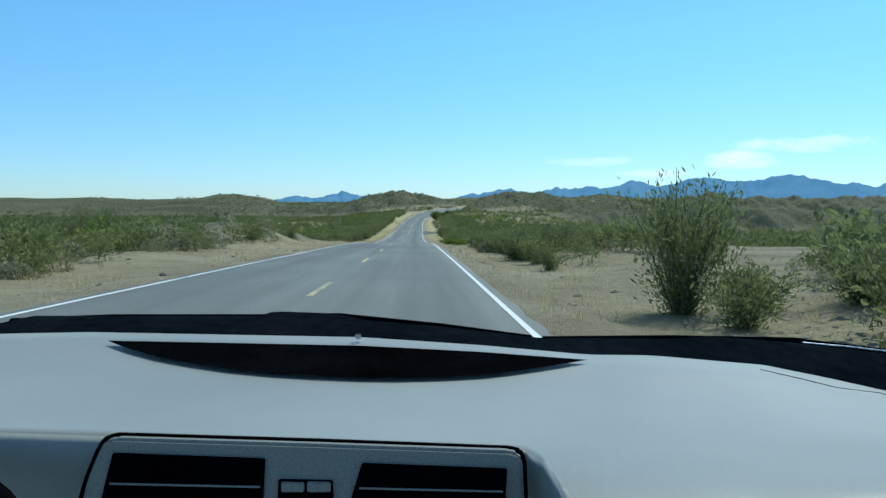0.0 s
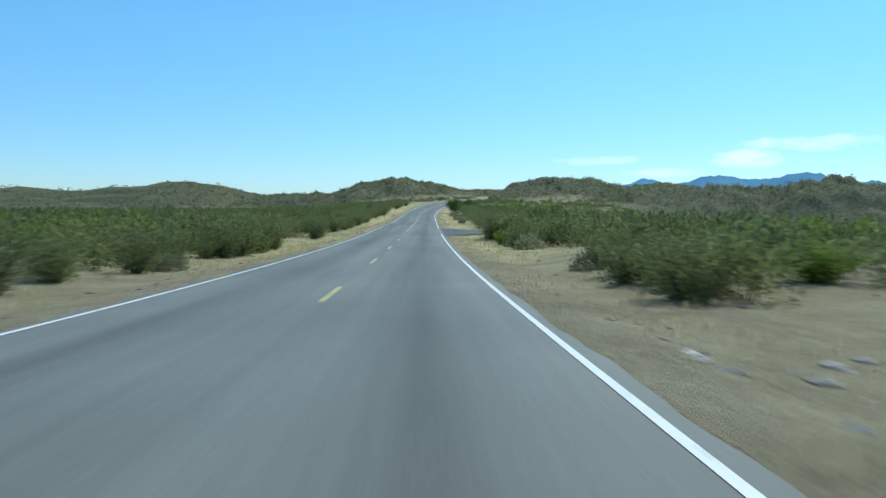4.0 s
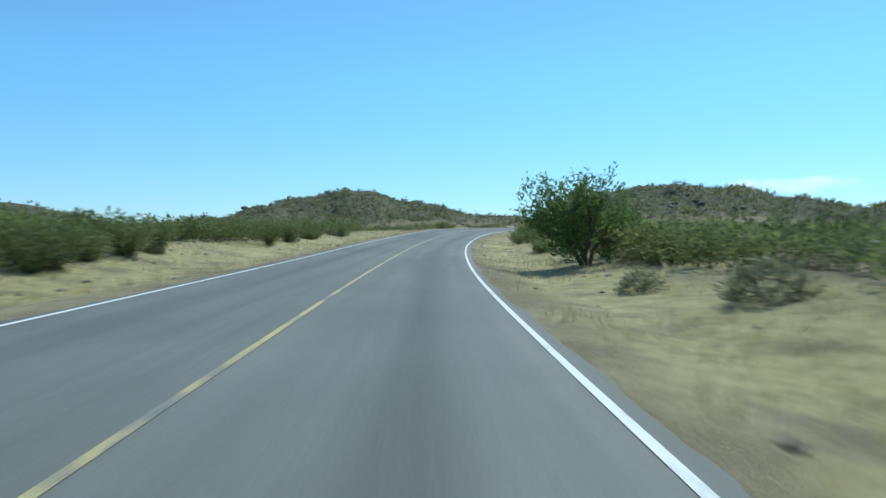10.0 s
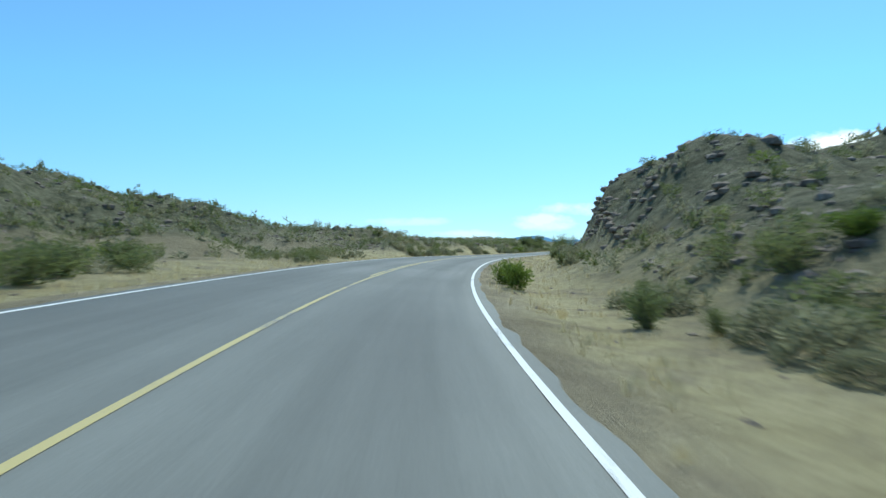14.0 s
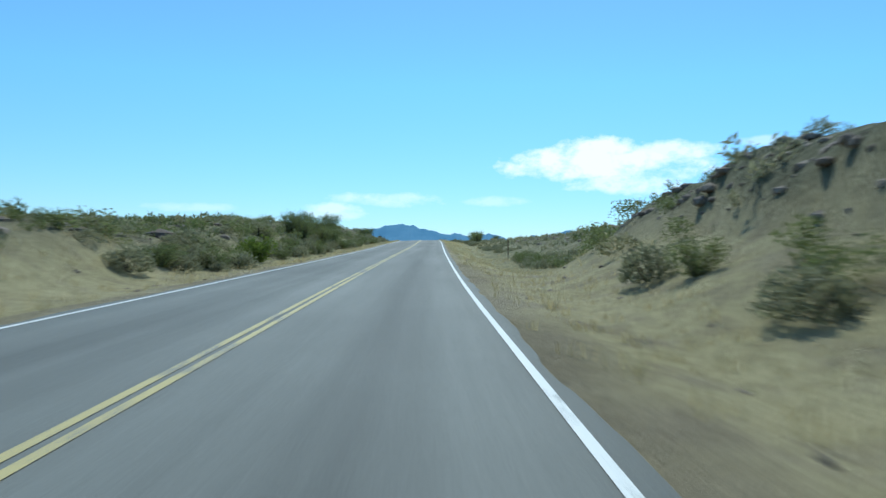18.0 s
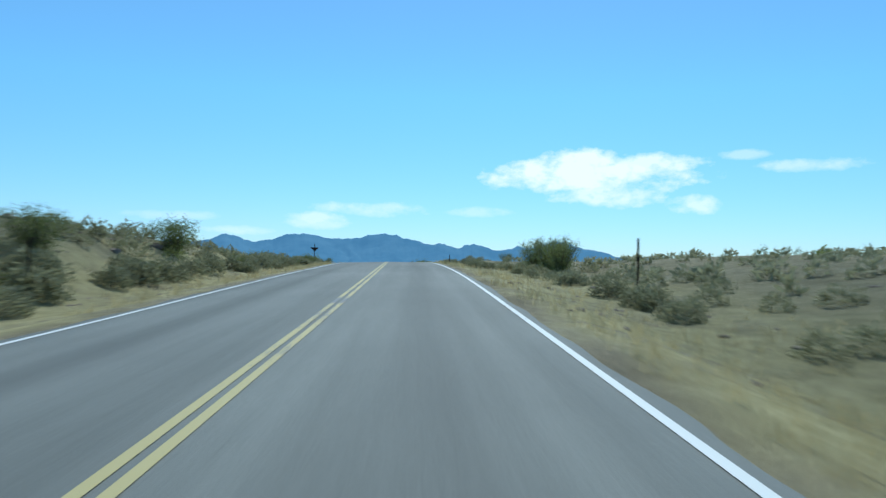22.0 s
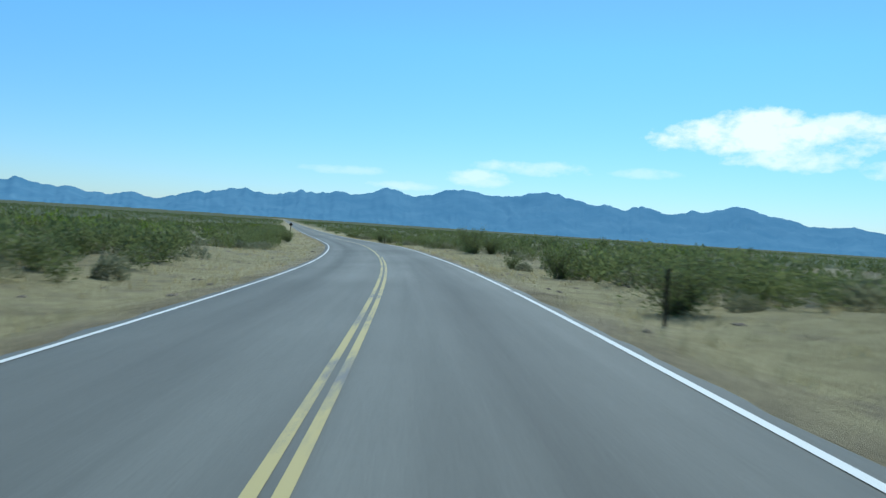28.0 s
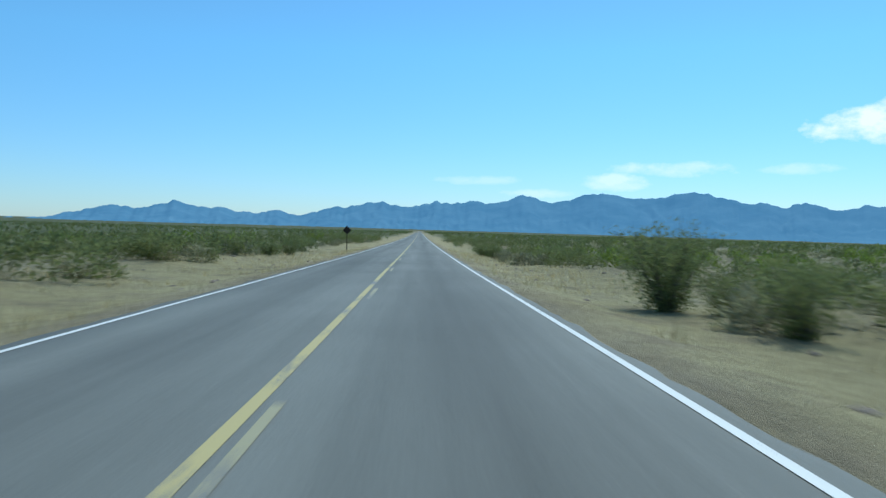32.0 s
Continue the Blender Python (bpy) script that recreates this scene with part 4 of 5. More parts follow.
for a_, b_, left_, right_, dens, grey, high in STRETCHES:
    n = int((b_ - a_) * 110 * dens)
    s_ = rng.uniform(a_, b_, n)
    side_ = np.sign(rng.uniform(-1, 1, n))
    near = np.where(side_ < 0, left_, right_) + rng.uniform(0, 1.1, n) * np.where(s_ > 655, 3.0, 1.0)
    d_ = side_ * (near + (62 - near) * rng.uniform(0, 1, n) ** 1.55)
    keep = fbm(s_ / 9, d_ / 9, 71, 3) > np.where((s_ > 545) & (s_ < 655), -0.5, np.where(np.abs(d_) < 20, -0.14, -0.1))
    keep &= ~((s_ > 362) & (s_ < 480) & (d_ > 0) & (d_ < 34) & (rng.uniform(size=n) < 0.82))
    keep &= ~((s_ > 505) & (s_ < 655) & (d_ > 0) & (d_ < 30) & (rng.uniform(size=n) < 0.38))
    s_, d_ = s_[keep], d_[keep]
    k_ = (s_ + S0) / STEP
    lx, ly = (np.interp(k_, np.arange(len(LINE)), LINE[:, q]) for q in (0, 1))
    ex, ey = (np.interp(k_, np.arange(len(LINE)), NRM[:, q]) for q in (0, 1))
    NX.append(lx + ex * d_)
    NY.append(ly + ey * d_)
    NS.append(s_)
    ND.append(d_)
    kind_ = rng.uniform(size=len(s_)) < grey
    kind_ |= (d_ > 0) & (d_ < 30) & (s_ > 505) & (s_ < 655)
    NH.append(np.where(kind_, rng.uniform(0.4, 0.95, len(s_)), high * rng.uniform(0.6, 1.25, len(s_))))
    NK.append(kind_)
    NH[-1] *= np.where((s_ > 184) & (s_ < 285), np.where(d_ > 0, 0.74, 0.72), np.where((d_ > 0) & (s_ >= 285) & (s_ < 372), 0.85, 1.0))
NX, NY, NS, ND, NH, NK = (np.concatenate(q) for q in (NX, NY, NS, ND, NH, NK))
NZ, NC = lay(NX, NY)
onhill = NC[:, 0] > 0.55
NH = np.where(onhill, np.minimum(NH, rng.uniform(0.35, 0.95, len(NH))), NH)
clear_of_things = np.ones(len(NX), bool)
for x, y, *_ in STANDING_TREES + STANDING_GREEN + STANDING_WISPS + STANDING_BUSH:
    clear_of_things &= (NX - x) ** 2 + (NY - y) ** 2 > 1.6
side_road = (ND > 0) & (ND < 40) & (np.abs(NS - 170 - 0.06 * ND - 0.012 * ND**2) < 5.5 + 9 * np.exp(-(ND - 3.7) / 3))
tufts = NK & (NS > 505) & (NS < 655)
NH = np.where(tufts & (ND > 0) & (ND < 30), np.minimum(NH, 0.72) * 0.9, NH)
thin = tufts & (np.random.default_rng(43).uniform(size=len(NX)) < np.where(ND > 0, 0.3, 0.18))
ok = clear_of_things & ~side_road & ~thin
NX, NY, NZ, NS, ND, NH, NK, onhill = (q[ok] for q in (NX, NY, NZ, NS, ND, NH, NK, onhill))

order = np.argsort(np.abs(ND))
count = {"creosote_bush": 0, "grey_bush": 0}
single = np.zeros(len(NX), bool)
for j in order:
    kind = "grey_bush" if NK[j] else "creosote_bush"
    if count[kind] < (250 if kind == "creosote_bush" else 290) and -20 < NS[j] < 860:
        count[kind] += 1
        single[j] = True
        kind = "tall_creosote_bush" if kind == "creosote_bush" and NH[j] > 1.5 else kind
        plant(kind, int(rng.integers(9)), float(NX[j]), float(NY[j]), float(NH[j]), float(rng.uniform(0, 6.28)), float(rng.uniform(0.85, 1.25)))


def spread(name, variants, x, y, z, h, h0, mat, label, category, sink=0.04):
    """Many alike plants as one object."""
    v_all, f_all, n = [], [], 0
    pick = rng.integers(0, len(variants), len(x))
    for i, (v, f) in enumerate(variants):
        m = pick == i
        if not m.any():
            continue
        a_ = rng.uniform(0, 2 * math.pi, m.sum())
        k = h[m] / h0
        w = k * rng.uniform(0.85, 1.3, m.sum())
        c_, s_ = np.cos(a_) * w, np.sin(a_) * w
        px = v[None, :, 0] * c_[:, None] - v[None, :, 1] * s_[:, None] + x[m][:, None]
        py = v[None, :, 0] * s_[:, None] + v[None, :, 1] * c_[:, None] + y[m][:, None]
        pz = v[None, :, 2] * k[:, None] + (z[m] - sink)[:, None]
        v_all.append(np.stack([px, py, pz], -1).reshape(-1, 3))
        f_all.append((f[None] + (np.arange(m.sum()) * len(v))[:, None, None]).reshape(-1, f.shape[1]) + n)
        n += m.sum() * len(v)
    return tagged(new(name, mesh_np(name, np.concatenate(v_all), np.concatenate(f_all), mat)), label, category, kind="stuff")


def clump_bush(seed, lobes, per, leaf, height=1.5, spare=True):
    """A bush as a few leafy lobes of different size, small leaves on their outer shells."""
    q = np.random.default_rng(seed)
    p = []
    for i in range(lobes):
        a_, rad_ = q.uniform(0, 2 * math.pi), height * q.uniform(0.2, 0.4)
        c_ = np.array([math.cos(a_) * height * q.uniform(0.05, 0.62), math.sin(a_) * height * q.uniform(0.05, 0.62), height * q.uniform(0.22, 0.78)])
        n_ = q.normal(size=(per, 3))
        n_ /= np.linalg.norm(n_, axis=1)[:, None]
        p.append(c_ + n_ * rad_ * q.uniform(0.6, 1.12, per)[:, None] * np.array([1, 1, 0.95]))
    p = np.concatenate(p)
    p[:, 2] = np.abs(p[:, 2])
    v, f = leaves_at(p, leaf, q, 1.9)
    if spare:                              # far off, each leaf is one three-cornered blade
        v = v.reshape(-1, 4, 3)[:, :3].reshape(-1, 3)
        f = np.arange(len(v)).reshape(-1, 3)
    return v, f


MID_BUSH = [merge([clump_bush(300 + i, 8, 46, 0.115, 1.5, False), shrub(300 + i, 4, 1.5, 0.85, 4, 0.1)[0]]) for i in range(6)]
MID_TUFT = [tuft_shrub(330 + i, 0.6, 300, 0.07)[1] for i in range(4)]
FAR_BUSH = [clump_bush(350 + i, 3, 5, 0.8) for i in range(6)]
BACK_BUSH = [clump_bush(355 + i, 6, 19, 0.29) for i in range(6)]
BACK_TUFT = [tuft_shrub(340 + i, 0.6, 32, 0.2)[1] for i in range(4)]
rest, close = ~single, np.abs(ND) < 14
m = rest & ~NK & close
spread("creosote_scrub", MID_BUSH, NX[m], NY[m], NZ[m], NH[m], 1.5, M_CREOSOTE, "olive-green creosote scrub beside the road", "scrub")
fresh = fbm(NS / 14, ND / 11, 77, 3) > 0.19
m = rest & ~NK & ~close & fresh
spread("distant_green_scrub", BACK_BUSH, NX[m], NY[m], NZ[m], NH[m], 1.5, M_GREEN, "fresh green bushes along the damp hollows of the flat", "scrub")
m = rest & ~NK & ~close & ~fresh
spread("distant_creosote_scrub", BACK_BUSH, NX[m], NY[m], NZ[m], NH[m], 1.5, M_CREOSOTE, "olive-green creosote scrub across the desert flat", "scrub")
m = rest & NK & close
spread("grey_scrub", MID_TUFT, NX[m], NY[m], NZ[m], NH[m], 0.6, M_GREY, "low grey-green scrub between the creosote bushes", "scrub")
m = rest & NK & ~close
spread("distant_grey_scrub", BACK_TUFT, NX[m], NY[m], NZ[m], NH[m], 0.6, M_GREY, "low grey-green scrub on the desert flat", "scrub")

# small dark bushes dotted over the stony mounds
hx, hy = rng.uniform(-330, 420, 60000), rng.uniform(320, 480, 60000)
hz, hc = lay(hx, hy)
hd = np.abs(road_at(hx, hy)[1])
hs, hr, _ = road_at(hx, hy)
m = (hc[:, 0] > 0.35) & (hd > 7.5) & (rng.uniform(size=len(hx)) < np.where((hr > 0) & (hr < 17) & (hs > 372) & (hs < 484), 0.45, np.where(hd < 140, 0.9, 0.3)))
hh = rng.uniform(0.3, 0.85, m.sum()) * np.where(rng.uniform(size=m.sum()) < 0.08, 1.8, 1.0)
MID_HILL = [shrub(380 + i, 8, 1.0, 0.9, 12, 0.11, 0.05)[1] for i in range(4)]
HILL_BUSH = [clump_bush(370 + i, 3, 8, 0.38, 1.0) for i in range(4)]
half = rng.uniform(size=m.sum()) < 0.5
for name_, pick_, mat_, lab_ in (("hill_scrub", half, M_CREOSOTE, "small olive bushes dotted over the stony mounds"), ("dry_hill_scrub", ~half, M_GREY, "small dry grey bushes dotted over the stony mounds")):
    for close_, kind_ in ((True, MID_HILL), (False, HILL_BUSH)):
        q_ = pick_ & ((hd[m] < 26) == close_)
        spread(name_ if not close_ else "near_" + name_, kind_, hx[m][q_], hy[m][q_], hz[m][q_], hh[q_], 1.0, mat_, lab_, "scrub")

# scrub of the wide plain
fx, fy = np.append(rng.uniform(-420, 1000, 24000), rng.uniform(-330, 380, 22000)), np.append(rng.uniform(430, 1900, 24000), rng.uniform(-10, 440, 22000))
fs, fd, _ = road_at(fx, fy)
fz, fc = lay(fx, fy)
m = (np.abs(fd) > np.where(fs < 955, 62, 8)) & (fc[:, 0] < 0.3) & ((fy > 560) | (fx < -60) | (fx > 60)) & (rng.uniform(size=len(fx)) < 0.8)
spread("plain_scrub", FAR_BUSH, fx[m], fy[m], fz[m], rng.uniform(0.8, 1.9, m.sum()), 1.5, M_CREOSOTE, "olive scrub covering the wide desert plain", "scrub")

# dry grass along the shoulders
r = np.random.default_rng(5)


def grass_tuft(seed, blades=8, h=0.35):
    q = np.random.default_rng(seed)
    v, f = [], []
    for i in range(blades):
        a_ = q.uniform(0, 6.28)
        c_ = np.array([math.cos(a_), math.sin(a_), 0])
        w = np.array([-c_[1], c_[0], 0]) * 0.008
        b_ = np.append(q.normal(0, 0.09, 2), 0.0)
        t = b_ + c_ * q.uniform(0.05, 0.22) + np.array([0, 0, h * q.uniform(0.5, 1)])
        mid = b_ + (t - b_) * 0.55 + np.array([0, 0, 0.04])
        v += [b_ - w, b_ + w, mid + w * 0.8, mid - w * 0.8, t]
        n_ = 5 * i
        f += [(n_, n_ + 1, n_ + 2, n_ + 3), (n_ + 3, n_ + 2, n_ + 4, n_ + 4)]
    return np.array(v), np.array(f)


def blades_quads(vf):
    v, f = vf
    v = np.concatenate([v, v[f[1::2, 2]] + (0.0015, 0, 0)])
    k = len(v) - len(f) // 2
    f = f.copy()
    f[1::2, 3] = np.arange(k, len(v))
    return v, f


gs = r.uniform(-10, 860, 42000)
gd = (4.0 + 8 * r.uniform(0, 1, 42000) ** 1.5) * np.sign(r.uniform(-1, 1, 42000))
k_ = (gs + S0) / STEP
gpx = np.interp(k_, np.arange(len(LINE)), LINE[:, 0]) + np.interp(k_, np.arange(len(LINE)), NRM[:, 0]) * gd
gpy = np.interp(k_, np.arange(len(LINE)), LINE[:, 1]) + np.interp(k_, np.arange(len(LINE)), NRM[:, 1]) * gd
gpz, gc = lay(gpx, gpy)
m = (r.uniform(size=len(gs)) < gc[:, 1] * 0.9 + 0.1) & (fbm(gs / 3, gd / 3, 81, 3) > -0.12) & ~((gs > 156) & (gs < 184) & (gd > 0))
spread("dry_grass", [blades_quads(grass_tuft(400 + i)) for i in range(6)], gpx[m], gpy[m], gpz[m], r.uniform(0.12, 0.36, m.sum()), 0.35, M_STRAW, "straw-yellow dry grass tufts on the road shoulder", "grass", 0.02)


# ---------------------------------------------------------------- stones
def stone(seed):
    bm = bmesh.new()
    bmesh.ops.create_icosphere(bm, subdivisions=1, radius=0.5)
    q = np.random.default_rng(seed)
    for v in bm.verts:
        v.co *= q.uniform(0.75, 1.2)
        v.co.z *= 0.62
    v = np.array([tuple(p.co) for p in bm.verts])
    f = np.array([[p.index for p in k.verts] for k in bm.faces])
    bm.free()
    return v, f


STONES = [stone(500 + i) for i in range(6)]
sx, sy = r.uniform(-70, 150, 30000), r.uniform(330, 590, 30000)
sz, sc = lay(sx, sy)
ss_, sd, _ = road_at(sx, sy)
m = (sc[:, 0] > 0.5) & (np.abs(sd) > 6.5) & (np.abs(sd) < 75) & (r.uniform(size=len(sx)) < 0.8)
spread("hill_stones", STONES, sx[m], sy[m], sz[m], r.uniform(0.1, 0.4, m.sum()) * np.where(r.uniform(size=m.sum()) < 0.06, 2.2, 1), 0.62, M_ROCK, "dark weathered stones strewn over the mounds", "stones", 0.03)
bs, bd = r.uniform(352, 484, 4200), r.uniform(8.5, 17, 4200)
k_ = (bs + S0) / STEP
bx = np.interp(k_, np.arange(len(LINE)), LINE[:, 0]) + np.interp(k_, np.arange(len(LINE)), NRM[:, 0]) * bd
by = np.interp(k_, np.arange(len(LINE)), LINE[:, 1]) + np.interp(k_, np.arange(len(LINE)), NRM[:, 1]) * bd
bz, bc = lay(bx, by)
m = (bc[:, 0] > 0.3) & (r.uniform(size=len(bx)) < 0.75)
spread("cut_boulders", STONES, bx[m], by[m], bz[m], r.uniform(0.08, 0.4, m.sum()), 0.62, M_ROCK, "dark broken rock bedded in the road-cut face", "stones", 0.2)
ws, wd = r.uniform(77, 106, 1700), r.uniform(4.9, 18, 1700)
k_ = (ws + S0) / STEP
wx = np.interp(k_, np.arange(len(LINE)), LINE[:, 0]) + wd
wy = np.interp(k_, np.arange(len(LINE)), LINE[:, 1])
spread("wash_stones", STONES, wx, wy, lay(wx, wy)[0], r.uniform(0.05, 0.2, len(wx)), 0.62, M_PALE_ROCK, "pale broken stones along the dry wash", "stones", 0.02)
ws, wd = r.uniform(-10, 850, 2600), r.uniform(4.4, 12, 2600) * np.sign(r.uniform(-1, 1, 2600))
k_ = (ws + S0) / STEP
wx = np.interp(k_, np.arange(len(LINE)), LINE[:, 0]) + np.interp(k_, np.arange(len(LINE)), NRM[:, 0]) * wd
wy = np.interp(k_, np.arange(len(LINE)), LINE[:, 1]) + np.interp(k_, np.arange(len(LINE)), NRM[:, 1]) * wd
spread("shoulder_stones", STONES, wx, wy, lay(wx, wy)[0], r.uniform(0.04, 0.16, len(wx)), 0.62, M_ROCK, "small stones scattered on the sandy shoulder", "stones", 0.01)

# ---------------------------------------------------------------- posts and signs beside the road
def at_road(s_, d_):
    k = (s_ + S0) / STEP
    i = np.arange(len(LINE))
    x = float(np.interp(k, i, LINE[:, 0]) + np.interp(k, i, NRM[:, 0]) * d_)
    y = float(np.interp(k, i, LINE[:, 1]) + np.interp(k, i, NRM[:, 1]) * d_)
    return x, y, float(ground_z(x, y)[0]), math.atan2(-float(np.interp(k, i, TAN[:, 0])), float(np.interp(k, i, TAN[:, 1])))


def channel_post(length, mat, parent, name="post"):
    """A folded steel channel post with a flared foot of soil line."""
    bm = bmesh.new()
    prof = [(-0.04, 0.0), (-0.022, 0.0), (-0.014, 0.022), (0.014, 0.022), (0.022, 0.0), (0.04, 0.0), (0.04, 0.005), (0.024, 0.005), (0.017, 0.028), (-0.017, 0.028), (-0.024, 0.005), (-0.04, 0.005)]
    low = [bm.verts.new((x, y, -0.25)) for x, y in prof]
    high = [bm.verts.new((x, y, length)) for x, y in prof]
    n = len(prof)
    for i in range(n):
        bm.faces.new((low[i], low[(i + 1) % n], high[(i + 1) % n], high[i]))
    bm.faces.new(high)
    return part(name, bm, mat, parent)


def marker_post(s_, d_, height, lean=0.0):
    x, y, z, turn = at_road(s_, d_)
    root = tagged(new("marker_post"), "dark weathered steel marker post in the sandy shoulder", "post", "roadside marker posts")
    root.matrix_basis = Matrix.Translation((x, y, z)) @ Matrix.Rotation(turn, 4, "Z") @ Matrix.Rotation(lean, 4, "Y")
    channel_post(height, M_DARK_METAL, root)
    plate = box_bm((0.075, 0.006, 0.16), (0, -0.006, height - 0.12), 0.002)
    part("reflector_plate", plate, M_DARK_METAL, root)
    return root


for s_, d_, h_, l_ in ((87, -14.7, 1.9, 0.02), (103, 17.6, 1.7, 0.0), (486, -8.6, 1.25, -0.02), (515, 10.3, 2.1, 0.0), (555, -7.4, 1.45, 0.01), (564, 10.0, 2.0, 0.0), (621, -7.5, 1.85, 0.0), (612.5, 7.1, 1.15, 0.01),
                       (697, 5.6, 1.1, 0.0), (786, -7.2, 1.85, -0.03), (781, 5.4, 0.95, 0.0)):
    marker_post(s_, d_, h_, l_)


def sign_board(s_, d_, height, outline, drop, label, lean=0.0):
    """A sign on a channel post, its unpainted back towards the road user."""
    x, y, z, turn = at_road(s_, d_)
    root = tagged(new("road_sign"), label, "sign", "road signs seen from behind")
    root.matrix_basis = Matrix.Translation((x, y, z)) @ Matrix.Rotation(turn, 4, "Z") @ Matrix.Rotation(lean, 4, "Y")
    channel_post(height, M_DARK_METAL, root)
    bm = bmesh.new()
    fr = [bm.verts.new((a_, 0.03, height - drop + b_)) for a_, b_ in outline]
    bk = [bm.verts.new((a_, 0.036, height - drop + b_)) for a_, b_ in outline]
    n = len(outline)
    bm.faces.new(fr)
    bm.faces.new(bk[::-1])
    for i in range(n):
        bm.faces.new((fr[i], bk[i], bk[(i + 1) % n], fr[(i + 1) % n]))
    # the dark steel colour carries the shade of the backlit panel
    part("sign_panel", bm, M_DARK_METAL, root, "back of a triangular panel with backlit shade in its dark colour" if n < 8 else "back of a diamond panel with backlit shade in its dark colour")
    for b_ in (-0.12, -0.34):
        bolt = bmesh.new()
        bmesh.ops.create_cone(bolt, cap_ends=True, segments=8, radius1=0.014, radius2=0.012, depth=0.014)
        bmesh.ops.transform(bolt, matrix=Matrix.Translation((0, -0.006, height - drop + b_)) @ Matrix.Rotation(radians(90), 4, "X"), verts=bolt.verts)
        part("bolt", bolt, M_DARK_METAL, root)


sign_board(638, -8.0, 3.2, [(-0.56, 0.0), (-0.53, 0.03), (0.53, 0.03), (0.56, 0.0), (0.05, -0.52), (-0.05, -0.52)], 0.55, "dark inverted triangular road sign seen from behind", 0.02)
sign_board(856, -6.3, 2.7, [(-0.03, 0.05), (0.03, 0.05), (0.42, -0.34), (0.42, -0.4), (0.03, -0.79), (-0.03, -0.79), (-0.42, -0.4), (-0.42, -0.34)], 0.1, "dark diamond road sign seen from behind")

# ---------------------------------------------------------------- the car's dashboard, standing at the start of the road
CAR = Matrix.Translation((0, 0, 1.25)) @ Matrix.Rotation(radians(-2.17), 4, "Z") @ Matrix.Rotation(radians(-3.37), 4, "X")
dash = tagged(new("car_dashboard"), "grey moulded car dashboard with black vents and dark cowl", "car dashboard")
dash.matrix_basis = CAR
LENS = 1254.7                            # bearings are counted in parts of this
M_DASH, n_, l_, b_ = material("grey_grained_plastic", 0.47, 0.0, 0.55)
grain_ = noise_node(n_, l_, 420.0, 4, 0.6)
l_.new(blend(n_, l_, 1.0, ramp(n_, l_, noise_node(n_, l_, 2.2, 3), [(0.3, (0.25, 0.258, 0.235)), (0.7, (0.3, 0.308, 0.28))]), ramp(n_, l_, grain_, [(0.3, (0.93, 0.93, 0.93)), (0.7, (1.05, 1.05, 1.05))]), "MULTIPLY"), b_.inputs["Base Color"])
bump(n_, l_, b_, grain_, 0.25, 0.0006)
M_PANEL = two_scale("satin_grey_plastic", (0.23, 0.233, 0.212), (0.245, 0.248, 0.226), 4.0, 500.0, 0.42, 0.0, 0.0006, 0.5)
M_BLACK = two_scale("black_plastic_and_recess_shade", (0.0015, 0.0015, 0.002), (0.004, 0.004, 0.005), 6.0, 90.0, 1.0, 0.0, 0.001, 0.0)
M_GROOVE = two_scale("black_cowl_paint", (0.003, 0.005, 0.007), (0.007, 0.01, 0.013), 5.0, 40.0, 1.0, 0.0, 0.001, 0.0)
M_BRIGHT = two_scale("bright_metal", (0.5, 0.52, 0.53), (0.7, 0.72, 0.73), 5.0, 60.0, 0.25, 0.9, 0.0005, 0.5)


def spot(u, v, y):
    """A place in the car from its bearing and its distance ahead."""
    return Vector(((u - 784) / LENS * y, y, (441 - v) / LENS * y))


def curve_of(points):
    xs, ys = zip(*points)
    return lambda u: float(np.interp(u, xs, ys))


FAR_EDGE = curve_of([(-400, 600), (0, 591), (160, 588), (640, 597), (850, 611), (1040, 628), (1150, 629), (1350, 646), (1460, 668), (1568, 692), (1900, 770)])
SLOT_TOP = [(190, 603), (400, 607), (640, 612), (850, 623), (1040, 637)]
SLOT_LOW = [(190, 603), (225, 617), (280, 632), (340, 643), (400, 652), (480, 660), (560, 665), (640, 668), (700, 669), (790, 667), (860, 663), (920, 656), (980, 647), (1040, 637)]
slot_top, slot_low = curve_of(SLOT_TOP), curve_of(SLOT_LOW)


def sheet(name, us, rows, mat, thick=0.0, label=""):
    """A shaped skin: for every u, places given by rows of functions (v, distance)."""
    bm = bmesh.new()
    g = [[bm.verts.new(spot(u, v(u), y(u))) for u in us] for v, y in rows]
    for a_, b_ in zip(g[:-1], g[1:]):
        for i in range(len(us) - 1):
            bm.faces.new((a_[i], a_[i + 1], b_[i + 1], b_[i]))
    for f in bm.faces:
        f.smooth = True
    bmesh.ops.recalc_face_normals(bm, faces=bm.faces)
    if thick:
        bmesh.ops.solidify(bm, geom=list(bm.faces), thickness=thick)
    return part(name, bm, mat, dash, label)


US = np.linspace(-420, 1980, 81)
REF = lambda u: 772 + 0.034 * (min(u, 1000) - 185)
NEAR = lambda u: REF(u) + 300 * float(smooth(930, 1130, u))


def pad_depth(u, v):
    """Distance ahead of a place on the pad."""
    g = (v - FAR_EDGE(u)) / (REF(u) - FAR_EDGE(u))
    run = 0.56 * g if g < 1 else 0.56 + 0.2 * (1 - math.exp(-(g - 1) * 2.8))
    return 1.27 - run - 0.02 * abs(u - 784) / 784


def pad_row(f):
    v = lambda u: FAR_EDGE(u) + (NEAR(u) - FAR_EDGE(u)) * f
    y = lambda u: pad_depth(u, v(u))
    return v, y


